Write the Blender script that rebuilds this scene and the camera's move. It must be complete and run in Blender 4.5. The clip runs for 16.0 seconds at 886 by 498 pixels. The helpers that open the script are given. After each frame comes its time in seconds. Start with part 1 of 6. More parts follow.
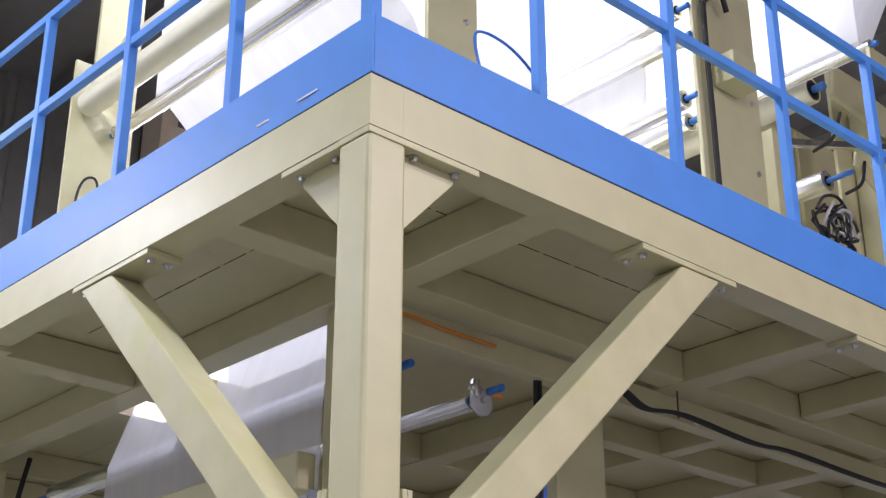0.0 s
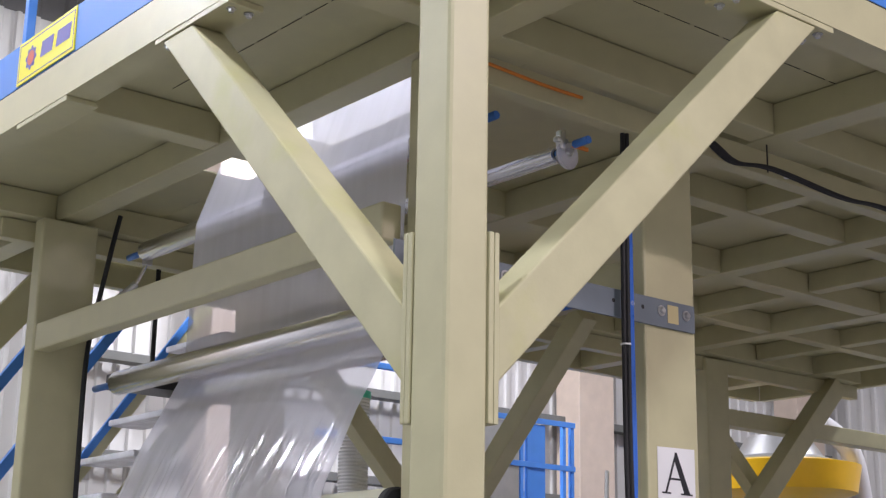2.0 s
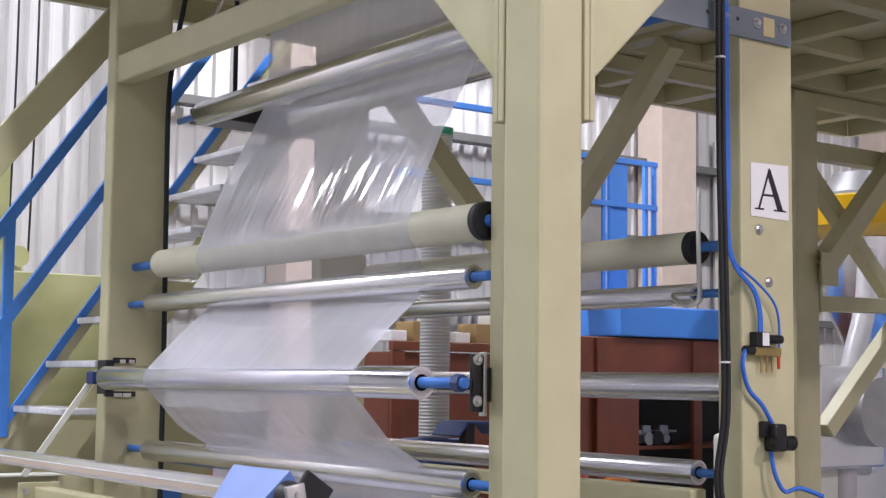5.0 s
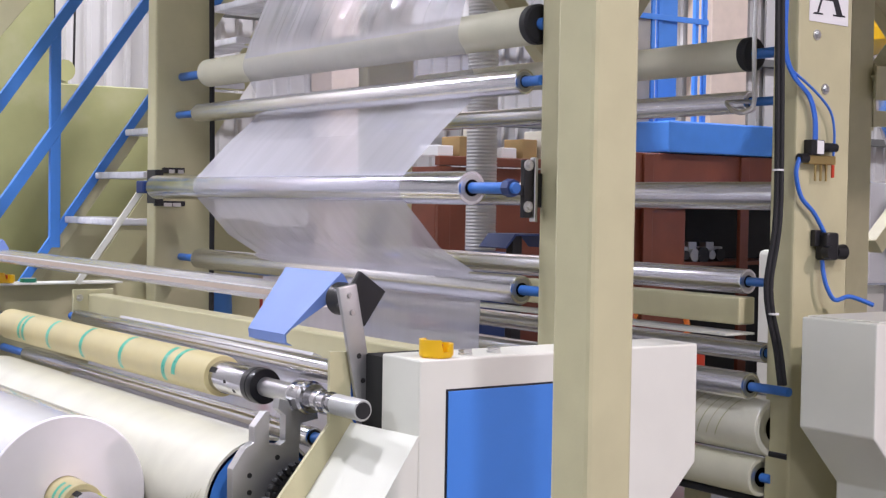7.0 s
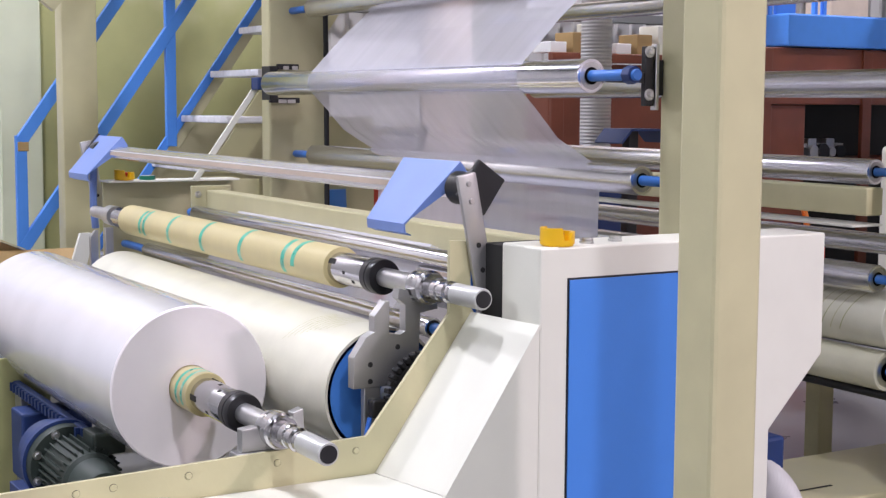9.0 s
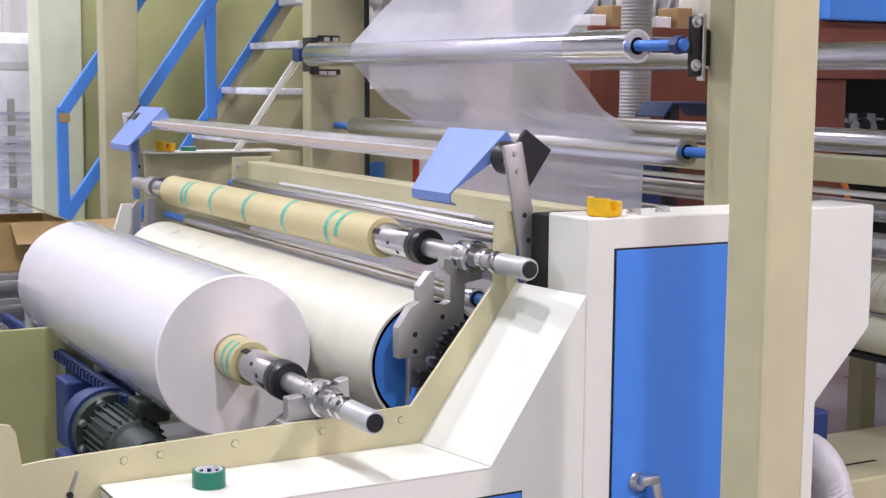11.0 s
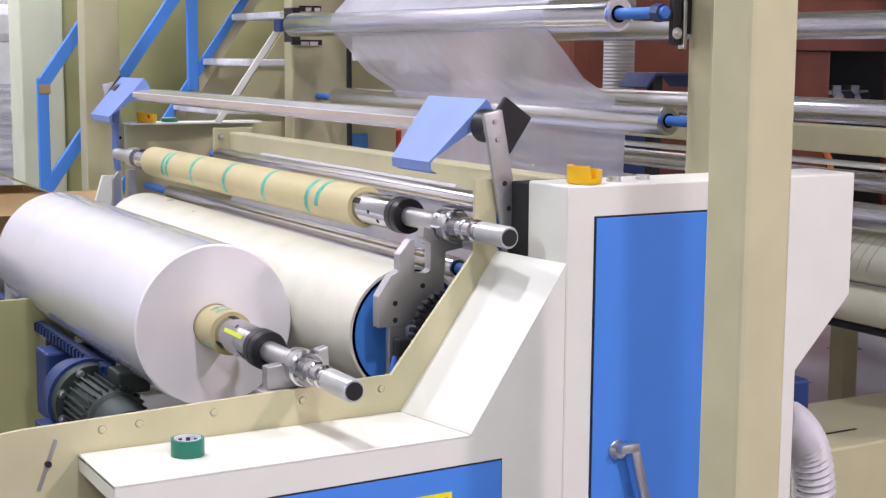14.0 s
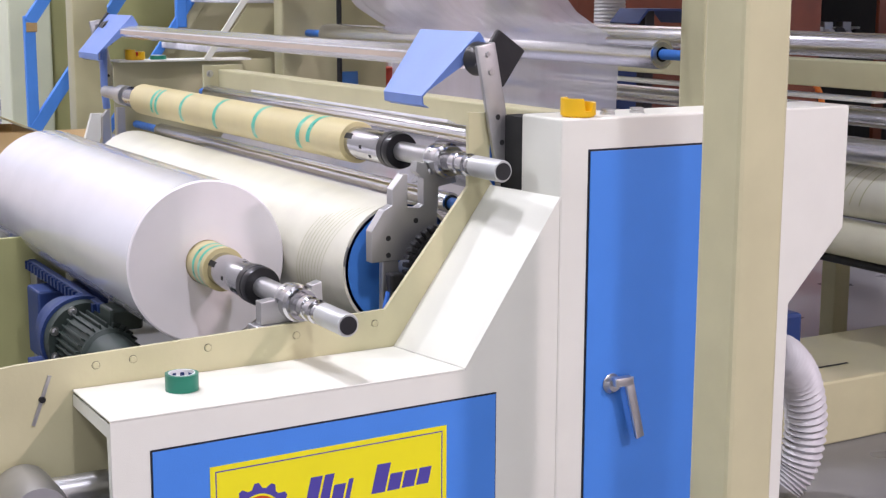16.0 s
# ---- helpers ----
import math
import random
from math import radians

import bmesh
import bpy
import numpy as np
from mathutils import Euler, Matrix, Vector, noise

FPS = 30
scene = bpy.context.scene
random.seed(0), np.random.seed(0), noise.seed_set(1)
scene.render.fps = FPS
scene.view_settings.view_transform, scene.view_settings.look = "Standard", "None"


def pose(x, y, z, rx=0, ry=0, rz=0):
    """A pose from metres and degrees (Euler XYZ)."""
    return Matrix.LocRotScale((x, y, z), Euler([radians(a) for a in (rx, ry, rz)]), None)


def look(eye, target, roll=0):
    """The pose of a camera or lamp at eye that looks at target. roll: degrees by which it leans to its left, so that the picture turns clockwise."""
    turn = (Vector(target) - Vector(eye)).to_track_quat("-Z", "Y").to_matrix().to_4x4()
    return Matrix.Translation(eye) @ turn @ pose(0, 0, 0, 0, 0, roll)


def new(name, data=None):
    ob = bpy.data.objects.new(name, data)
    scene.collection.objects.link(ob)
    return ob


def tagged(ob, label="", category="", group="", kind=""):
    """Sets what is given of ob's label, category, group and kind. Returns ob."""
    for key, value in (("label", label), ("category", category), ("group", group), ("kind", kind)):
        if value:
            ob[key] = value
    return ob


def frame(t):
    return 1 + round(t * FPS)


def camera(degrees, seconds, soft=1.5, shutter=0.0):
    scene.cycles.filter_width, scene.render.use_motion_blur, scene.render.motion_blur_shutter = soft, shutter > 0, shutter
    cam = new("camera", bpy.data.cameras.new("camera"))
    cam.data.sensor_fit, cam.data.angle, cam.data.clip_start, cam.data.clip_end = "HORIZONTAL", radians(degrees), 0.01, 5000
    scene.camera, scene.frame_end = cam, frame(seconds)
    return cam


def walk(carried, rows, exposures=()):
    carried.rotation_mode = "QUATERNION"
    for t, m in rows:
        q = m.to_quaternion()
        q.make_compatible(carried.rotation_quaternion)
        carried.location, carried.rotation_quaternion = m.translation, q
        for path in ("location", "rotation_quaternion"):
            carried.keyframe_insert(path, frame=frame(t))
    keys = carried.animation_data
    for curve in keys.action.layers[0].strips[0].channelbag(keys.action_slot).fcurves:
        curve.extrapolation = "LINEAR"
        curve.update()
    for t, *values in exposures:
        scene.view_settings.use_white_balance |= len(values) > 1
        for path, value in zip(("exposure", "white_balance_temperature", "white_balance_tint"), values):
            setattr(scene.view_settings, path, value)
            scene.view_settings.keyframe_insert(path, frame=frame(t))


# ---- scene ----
cam = camera(34.4, 16.0, soft=1.3)
PATH = [
    (0, (-2.593, -3.169, 2.221), (-1.356, -1.826, 3.038), 0.1),
    (0.5, (-2.576, -3.158, 2.203), (-1.336, -1.775, 2.944), 0.4),
    (1, (-2.565, -3.133, 2.193), (-1.33, -1.713, 2.87), 0.6),
    (1.5, (-2.561, -3.113, 2.179), (-1.332, -1.655, 2.782), 0.9),
    (2, (-2.541, -3.088, 2.157), (-1.318, -1.593, 2.675), 1.0),
    (2.5, (-2.537, -3.074, 2.142), (-1.317, -1.556, 2.598), 1.0),
    (3, (-2.526, -3.057, 2.128), (-1.306, -1.524, 2.526), 0.8),
    (3.5, (-2.522, -3.043, 2.116), (-1.305, -1.493, 2.458), 0.7),
    (4, (-2.522, -3.032, 2.095), (-1.321, -1.456, 2.369), 0.7),
    (4.2, (-2.508, -3.014, 2.071), (-1.314, -1.43, 2.327), 0.8),
    (6.3, (-2.493, -2.925, 1.985), (-1.336, -1.293, 2.017), 0.7),
    (6.5, (-2.507, -2.942, 1.978), (-1.356, -1.307, 1.982), 0.8),
    (7, (-2.495, -2.908, 1.949), (-1.357, -1.265, 1.882), 0.9),
    (7.5, (-2.488, -2.868, 1.927), (-1.372, -1.213, 1.803), 1.0),
    (8, (-2.491, -2.852, 1.915), (-1.411, -1.177, 1.751), 0.7),
    (8.5, (-2.486, -2.851, 1.908), (-1.441, -1.157, 1.72), 0.4),
    (9, (-2.49, -2.844, 1.895), (-1.485, -1.127, 1.693), 0.3),
    (9.5, (-2.51, -2.827, 1.884), (-1.538, -1.093, 1.673), 0.5),
    (12, (-2.519, -2.813, 1.873), (-1.556, -1.078, 1.628), 0.5),
    (12.5, (-2.509, -2.817, 1.871), (-1.545, -1.082, 1.623), 0.5),
    (13, (-2.502, -2.816, 1.866), (-1.534, -1.085, 1.613), 0.4),
    (13.5, (-2.494, -2.814, 1.855), (-1.519, -1.087, 1.592), 0.4),
    (14, (-2.495, -2.813, 1.854), (-1.517, -1.09, 1.583), 0.4),
    (14.5, (-2.495, -2.805, 1.851), (-1.515, -1.083, 1.575), 0.4),
    (15, (-2.489, -2.799, 1.845), (-1.508, -1.082, 1.546), 0.2),
    (15.5, (-2.494, -2.796, 1.834), (-1.51, -1.085, 1.513), 0.2),
    (16, (-2.498, -2.795, 1.83), (-1.513, -1.09, 1.478), 0.2),
]
walk(cam, [(t, look(eye, target, roll)) for t, eye, target, roll in PATH], [(0.0, -0.04, 6500, 5), (4.2, -0.01, 6500, 5), (6.3, 0.16, 6500, 8), (16.0, 0.24, 6500, 10)])

# ---- light: a lit factory hall with lamps under the roof, some of them added fill ----
world = bpy.data.worlds.new("hall_air")
world.use_nodes = True
world.node_tree.nodes["Background"].inputs[0].default_value = (0.80, 0.86, 1.0, 1)
world.node_tree.nodes["Background"].inputs[1].default_value = 0.105
scene.world = world


def hall_or_fill_lamp(x, y, z, sx, sy, watts, colour=(0.98, 0.96, 1.10)):
    d = bpy.data.lights.new("hall_or_fill_lamp", "AREA")
    d.shape, d.size, d.size_y, d.energy, d.color = "RECTANGLE", sx, sy, watts, colour
    ob = new("hall_or_fill_lamp", d)
    ob.matrix_world = pose(x, y, z)
    return ob


# added fill: x -12.5 for film, -6.0 and 5.5 for front faces, -3.8 for film glints
for lx, ly, w in ((-1.3, -5.5, 420), (-2.4, 2.2, 520), (-12.5, 2.5, 420), (-6.0, -9.5, 400), (5.5, -8.5, 900), (3.0, 3.2, 700), (-3.8, 8.9, 500), (6.0, 9.2, 620), (12.5, 4.0, 520)):
    # lamp tints added to turn front faces pinker and left faces greener
    hall_or_fill_lamp(lx, ly, 7.2 if lx == -12.5 else 10.3 if lx in (3.0, -2.4) else 8.8, 0.6, 0.6, w, {5.5: (1.13, 0.94, 1.06), -12.5: (0.94, 0.985, 1.09)}.get(lx, (0.98, 0.96, 1.10)))


# ---- materials ----
def material(name, colour, rough=0.5, metal=0.0, vary=0.06, scale=6.0, fine=90.0, bump=0.02, coat=0.0, stain=None, wear=0.0):
    m = bpy.data.materials.new(name)
    m.use_nodes = True
    nt = m.node_tree
    n, l = nt.nodes, nt.links
    p = n["Principled BSDF"]
    p.inputs["Roughness"].default_value, p.inputs["Metallic"].default_value = rough, metal
    p.inputs["Coat Weight"].default_value = coat
    p.inputs["Coat Roughness"].default_value = 0.15
    co = n.new("ShaderNodeTexCoord")
    big, small = n.new("ShaderNodeTexNoise"), n.new("ShaderNodeTexNoise")
    big.inputs["Scale"].default_value, small.inputs["Scale"].default_value = scale, fine
    big.inputs["Detail"].default_value = 5
    info = n.new("ShaderNodeObjectInfo")
    l.new(co.outputs["Object"], big.inputs["Vector"])
    l.new(co.outputs["Object"], small.inputs["Vector"])
    ramp = n.new("ShaderNodeMapRange")
    ramp.inputs["From Min"].default_value, ramp.inputs["From Max"].default_value = 0.3, 0.7
    ramp.inputs["To Min"].default_value, ramp.inputs["To Max"].default_value = 1 - vary, 1 + vary
    l.new(big.outputs["Fac"], ramp.inputs["Value"])
    mix = n.new("ShaderNodeMix")
    mix.data_type, mix.blend_type = "RGBA", "MULTIPLY"
    mix.inputs["Factor"].default_value = 1.0
    mix.inputs["A"].default_value = (*colour, 1)
    l.new(ramp.outputs["Result"], mix.inputs["B"])
    out = mix.outputs["Result"]
    if stain:
        st = n.new("ShaderNodeTexNoise")
        st.inputs["Scale"].default_value, st.inputs["Detail"].default_value = scale * 0.45, 8
        l.new(co.outputs["Object"], st.inputs["Vector"])
        r2 = n.new("ShaderNodeMapRange")
        r2.inputs["From Min"].default_value, r2.inputs["From Max"].default_value = 0.56, 0.72
        l.new(st.outputs["Fac"], r2.inputs["Value"])
        m2 = n.new("ShaderNodeMix")
        m2.data_type = "RGBA"
        m2.inputs["B"].default_value = (*stain, 1)
        k = n.new("ShaderNodeMath")
        k.operation = "MULTIPLY"
        k.inputs[1].default_value = 0.55
        l.new(r2.outputs["Result"], k.inputs[0])
        l.new(k.outputs[0], m2.inputs["Factor"])
        l.new(out, m2.inputs["A"])
        out = m2.outputs["Result"]
    l.new(out, p.inputs["Base Color"])
    spread = 0.015 if metal > 0.5 else 0.10
    rr = n.new("ShaderNodeMapRange")
    rr.inputs["To Min"].default_value, rr.inputs["To Max"].default_value = max(0.03, rough - spread - wear), min(1, rough + spread + wear)
    l.new(big.outputs["Fac"], rr.inputs["Value"])
    l.new(rr.outputs["Result"], p.inputs["Roughness"])
    if bump:
        b = n.new("ShaderNodeBump")
        b.inputs["Strength"].default_value, b.inputs["Distance"].default_value = bump * 5, 0.002
        l.new(small.outputs["Fac"], b.inputs["Height"])
        l.new(b.outputs["Normal"], p.inputs["Normal"])
    return m


BEIGE = material("beige_paint", (0.52, 0.49, 0.30), 0.40, vary=0.05, bump=0.03)
BEIGE_OLD = material("beige_paint_stained", (0.52, 0.49, 0.30), 0.40, vary=0.07, bump=0.03, stain=(0.46, 0.46, 0.15))
IVORY = material("ivory_powder_coat", (0.745, 0.745, 0.665), 0.36, vary=0.02, fine=240, bump=0.05)
BLUE = material("blue_paint", (0.062, 0.235, 0.70), 0.48, vary=0.05, bump=0.03)
BLUE_PANEL = material("blue_powder_coat", (0.062, 0.235, 0.72), 0.42, vary=0.025, fine=240, bump=0.04)
BLUE_SHAFT = material("blue_shaft_paint", (0.04, 0.17, 0.55), 0.4, vary=0.08)
BLUE_SOFT = material("blue_grey_sheet", (0.17, 0.27, 0.62), 0.33, vary=0.05)
CHROME = material("polished_steel", (0.80, 0.80, 0.83), 0.19, 1.0, vary=0.03, bump=0.0)
ALU = material("brushed_aluminium_tube", (0.86, 0.86, 0.88), 0.26, 1.0, vary=0.03, bump=0.0)
SHAFT = material("ground_shaft_steel", (0.52, 0.52, 0.53), 0.15, 1.0, vary=0.06, bump=0.0)
SATIN = material("satin_shaft_end", (0.50, 0.51, 0.50), 0.38, 0.4, vary=0.05, bump=0.0)
STEEL = material("machined_steel", (0.46, 0.46, 0.46), 0.42, 0.9, vary=0.08, bump=0.03)
ZINC = material("zinc_plated_steel", (0.62, 0.62, 0.62), 0.33, 1.0, vary=0.12)
GREYBAR = material("grey_painted_bar", (0.17, 0.20, 0.23), 0.42, 0.2, vary=0.08)
RUBBER = material("cream_rubber", (0.66, 0.64, 0.50), 0.45, vary=0.04, fine=60, bump=0.03)
DRUMSKIN = material("cream_drum_wrap", (0.71, 0.695, 0.575), 0.32, vary=0.07, bump=0.03, coat=0.5)
BLACK = material("black_rubber", (0.012, 0.012, 0.014), 0.62, vary=0.2)
# near-black for holes and gaps, and for shade in the slot and crate bays
DARK = material("dark_void", (0.012, 0.012, 0.012), 0.7)
IRON = material("black_oxide_steel", (0.035, 0.035, 0.038), 0.35, 0.6, vary=0.15)
GREEN_MOTOR = material("dark_green_motor", (0.022, 0.034, 0.028), 0.55, 0.0, vary=0.15)
NAVY = material("navy_paint", (0.012, 0.035, 0.14), 0.5, vary=0.1)
CARD = material("brown_paper_core", (0.56, 0.485, 0.255), 0.42, vary=0.06, fine=140)
BOXCARD = material("corrugated_cardboard", (0.36, 0.24, 0.10), 0.7, vary=0.1)
GREEN_TAPE = material("green_tape", (0.005, 0.16, 0.10), 0.3, vary=0.05)
TEAL_TAPE = material("teal_tape", (0.05, 0.42, 0.30), 0.3, vary=0.15, scale=30.0, stain=(0.75, 0.78, 0.66))
LIME = material("lime_marker", (0.62, 0.70, 0.03), 0.5)
WHITE = material("white_paper", (0.80, 0.80, 0.80), 0.6, vary=0.02)
INK = material("black_ink", (0.015, 0.015, 0.02), 0.5)
YELLOW = material("yellow_plastic", (0.80, 0.47, 0.01), 0.32, vary=0.04)
SIGNYELLOW = material("yellow_sign_film", (0.84, 0.76, 0.008), 0.38, vary=0.015, bump=0.0)
SIGNINK = material("purple_blue_print", (0.07, 0.055, 0.32), 0.4, vary=0.03, bump=0.0)
SIGNRED = material("red_print", (0.55, 0.07, 0.015), 0.4, vary=0.03, bump=0.0)
REDWOOD = material("red_brown_board", (0.17, 0.045, 0.022), 0.42, vary=0.16, scale=3)
RED = material("red_plastic", (0.5, 0.04, 0.01), 0.4)
ORANGE = material("orange_cable", (0.68, 0.22, 0.03), 0.45)
BLUE_HOSE = material("blue_air_hose", (0.04, 0.16, 0.62), 0.3)
BRASS = material("brass", (0.55, 0.42, 0.18), 0.35, 1.0)
# olive of the wall; on the winder leg it stands for beige in shade
OLIVE = material("olive_paint_or_shade", (0.40, 0.40, 0.18), 0.42, vary=0.12, scale=2.2, stain=(0.60, 0.57, 0.38))
PALE = material("pale_green_front", (0.68, 0.71, 0.52), 0.40, vary=0.07, scale=2.5, stain=(0.70, 0.72, 0.60))
CLADDING = material("white_ribbed_sheet", (0.55, 0.535, 0.52), 0.4, vary=0.05, scale=1.2)
GIRT = material("grey_girt_steel", (0.16, 0.16, 0.15), 0.5, 0.3)
PINKCOL = material("primer_column", (0.55, 0.45, 0.37), 0.55, vary=0.06)
ROOF = material("dark_roof_sheet", (0.105, 0.10, 0.10), 0.6, vary=0.1)
FLOOR = material("grey_epoxy_floor", (0.18, 0.18, 0.186), 0.30, vary=0.12, scale=1.5, stain=(0.13, 0.14, 0.13))
DUCT = material("silver_duct_foil", (0.60, 0.60, 0.61), 0.45, 0.3, vary=0.06)
HOSEGREY = material("grey_pvc_hose", (0.52, 0.51, 0.52), 0.4, vary=0.05)
PLASTICWRAP = material("white_plastic_wrap", (0.78, 0.78, 0.84), 0.20, vary=0.1, fine=26, bump=0.5)
ROLLEND = material("wound_film_edge", (0.84, 0.80, 0.82), 0.36, vary=0.03, bump=0.02)
_n = ROLLEND.node_tree.nodes
_t = _n.new("ShaderNodeTangent")
_t.direction_type, _t.axis = "RADIAL", "Y"
ROLLEND.node_tree.links.new(_t.outputs[0], _n["Principled BSDF"].inputs["Tangent"])
_n["Principled BSDF"].inputs["Anisotropic"].default_value = 0.85
_n["Principled BSDF"].inputs["Specular IOR Level"].default_value = 0.9


def film_material(name, through_share, tint, rough, glow_share=0.22):
    m = bpy.data.materials.new(name)
    m.use_nodes = True
    n, l = m.node_tree.nodes, m.node_tree.links
    p = n["Principled BSDF"]
    p.inputs["Base Color"].default_value = (*tint, 1)
    p.inputs["Roughness"].default_value = rough
    p.inputs["Specular IOR Level"].default_value = 0.9
    clear, mix = n.new("ShaderNodeBsdfTransparent"), n.new("ShaderNodeMixShader")
    clear.inputs[0].default_value = (0.93, 0.93, 0.97, 1)
    co, no = n.new("ShaderNodeTexCoord"), n.new("ShaderNodeTexNoise")
    mp = n.new("ShaderNodeMapping")
    mp.inputs["Scale"].default_value = (1.0, 9.0, 1.0)
    no.inputs["Scale"].default_value, no.inputs["Detail"].default_value = 1.6, 6
    l.new(co.outputs["Object"], mp.inputs["Vector"])
    l.new(mp.outputs[0], no.inputs["Vector"])
    rg = n.new("ShaderNodeMapRange")
    rg.inputs["To Min"].default_value, rg.inputs["To Max"].default_value = 1 - through_share - 0.06, 1 - through_share + 0.06
    l.new(no.outputs["Fac"], rg.inputs["Value"])
    b = n.new("ShaderNodeBump")
    b.inputs["Strength"].default_value, b.inputs["Distance"].default_value = 0.03, 0.01
    l.new(no.outputs["Fac"], b.inputs["Height"])
    l.new(b.outputs["Normal"], p.inputs["Normal"])
    l.new(rg.outputs["Result"], mix.inputs[0])
    l.new(clear.outputs[0], mix.inputs[1])
    glow, soft = n.new("ShaderNodeBsdfTranslucent"), n.new("ShaderNodeMixShader")
    glow.inputs[0].default_value = (*tint, 1)
    soft.inputs[0].default_value = glow_share
    l.new(p.outputs[0], soft.inputs[1])
    l.new(glow.outputs[0], soft.inputs[2])
    l.new(soft.outputs[0], mix.inputs[2])
    l.new(mix.outputs[0], n["Material Output"].inputs[0])
    return m


FILM = film_material("clear_film", 0.40, (0.90, 0.90, 1.0), 0.09, 0.34)
FILM_ON_ROLLER = film_material("film_lying_on_a_roller", 0.80, (0.88, 0.88, 1.0), 0.10)
# layered film, whitened and less clear so that its backlight is in the colour
FILM_DOUBLE_LIT = film_material("doubled_backlit_film", 0.04, (0.96, 0.96, 0.99), 0.18, 0.45)
BAG = film_material("clear_bag", 0.55, (0.8, 0.8, 0.85), 0.12)


def roll_skin(name):
    m = material(name, (0.75, 0.75, 0.80), 0.16, vary=0.02, fine=30, bump=0.006, coat=1.0)
    return m


ROLLSKIN = roll_skin("wound_film_skin")


# ---- building helpers ----
def part(name, bm, mat, parent, label="", smooth=False):
    me = bpy.data.meshes.new(name)
    bmesh.ops.recalc_face_normals(bm, faces=bm.faces)
    bm.to_mesh(me)
    bm.free()
    if isinstance(mat, (list, tuple)):
        for k in mat:
            me.materials.append(k)
    else:
        me.materials.append(mat)
    if smooth:
        me.shade_smooth()
        me.set_sharp_from_angle(angle=radians(25))
    if not smooth and any(f.use_smooth for f in me.polygons):
        me.set_sharp_from_angle(angle=radians(32))
    ob = new(name, me)
    ob.parent = parent
    if label:
        ob["label"] = label
    return ob


def thing(name, label, category, group="", kind="", at=(0, 0, 0)):
    ob = new(name)
    ob.empty_display_size = 0.1
    ob.location = at
    return tagged(ob, label, category, group, kind)


def box(bm, x0, x1, y0, y1, z0, z1, bevel=0.004, m=None):
    """A bevelled box added to bm."""
    r = bmesh.ops.create_cube(bm, size=1.0)
    vs = r["verts"]
    sx, sy, sz = abs(x1 - x0), abs(y1 - y0), abs(z1 - z0)
    for v in vs:
        v.co = Vector(((x0 + x1) / 2 + v.co.x * sx, (y0 + y1) / 2 + v.co.y * sy, (z0 + z1) / 2 + v.co.z * sz))
    if bevel > 0:
        es = list({e for v in vs for e in v.link_edges})
        g = bmesh.ops.bevel(bm, geom=es, offset=min(bevel, sx / 3, sy / 3, sz / 3), segments=2, profile=0.5, affect="EDGES")
        vs = list({v for f in g["faces"] for v in f.verts} | {v for v in vs if v.is_valid})
    if m is not None:
        bmesh.ops.transform(bm, matrix=m, verts=vs)
    return vs


def box_bm(*a, **k):
    bm = bmesh.new()
    box(bm, *a, **k)
    return bm


def beam_between(bm, p, q, wide, deep, side=(0, 1, 0), bevel=0.006):
    """A square tube from p to q; side is the direction of its width."""
    p, q = Vector(p), Vector(q)
    ax = (q - p).normalized()
    s = Vector(side)
    s = (s - ax * s.dot(ax)).normalized()
    u = ax.cross(s)
    m = Matrix((ax, s, u)).transposed().to_4x4()
    m.translation = p
    return box(bm, 0, (q - p).length, -wide / 2, wide / 2, -deep / 2, deep / 2, bevel, m)


def lathe(bm, profile, axis="y", centre=(0, 0, 0), seg=32, mat=0, close=True):
    """Turn (along, radius) pairs about an axis through centre."""
    rings = []
    for a, r in profile:
        ring = []
        for k in range(seg):
            c, s = math.cos(2 * math.pi * k / seg) * r, math.sin(2 * math.pi * k / seg) * r
            co = {"y": (c, a, s), "x": (a, c, s), "z": (c, s, a)}[axis]
            ring.append(bm.verts.new(Vector(co) + Vector(centre)))
        rings.append(ring)
    for a, b in zip(rings, rings[1:]):
        for k in range(seg):
            f = bm.faces.new((a[k], a[(k + 1) % seg], b[(k + 1) % seg], b[k]))
            f.material_index = mat
            f.smooth = True
    if close:
        for r in (rings[0], rings[-1]):
            f = bm.faces.new(r)
            f.material_index = mat
    return rings


def lathe_bm(profile, axis="y", centre=(0, 0, 0), seg=32):
    bm = bmesh.new()
    lathe(bm, profile, axis, centre, seg)
    return bm


def slab(bm, outline, axis, a, b, bevel=0.0):
    """Extrude a closed outline between a and b along an axis. The outline is in (x, z) for y, (y, z) for x, (x, y) for z."""
    def co(u, v, w):
        return {"y": (u, w, v), "x": (w, u, v), "z": (u, v, w)}[axis]
    lo = [bm.verts.new(co(u, v, a)) for u, v in outline]
    hi = [bm.verts.new(co(u, v, b)) for u, v in outline]
    n = len(outline)
    fs = [bm.faces.new(lo), bm.faces.new(hi)]
    for k in range(n):
        fs.append(bm.faces.new((lo[k], lo[(k + 1) % n], hi[(k + 1) % n], hi[k])))
    bmesh.ops.recalc_face_normals(bm, faces=fs)
    if bevel:
        es = list({e for f in fs for e in f.edges})
        bmesh.ops.bevel(bm, geom=es, offset=bevel, segments=2, profile=0.5, affect="EDGES")
    return bm


def slab_bm(*a, **k):
    return slab(bmesh.new(), *a, **k)


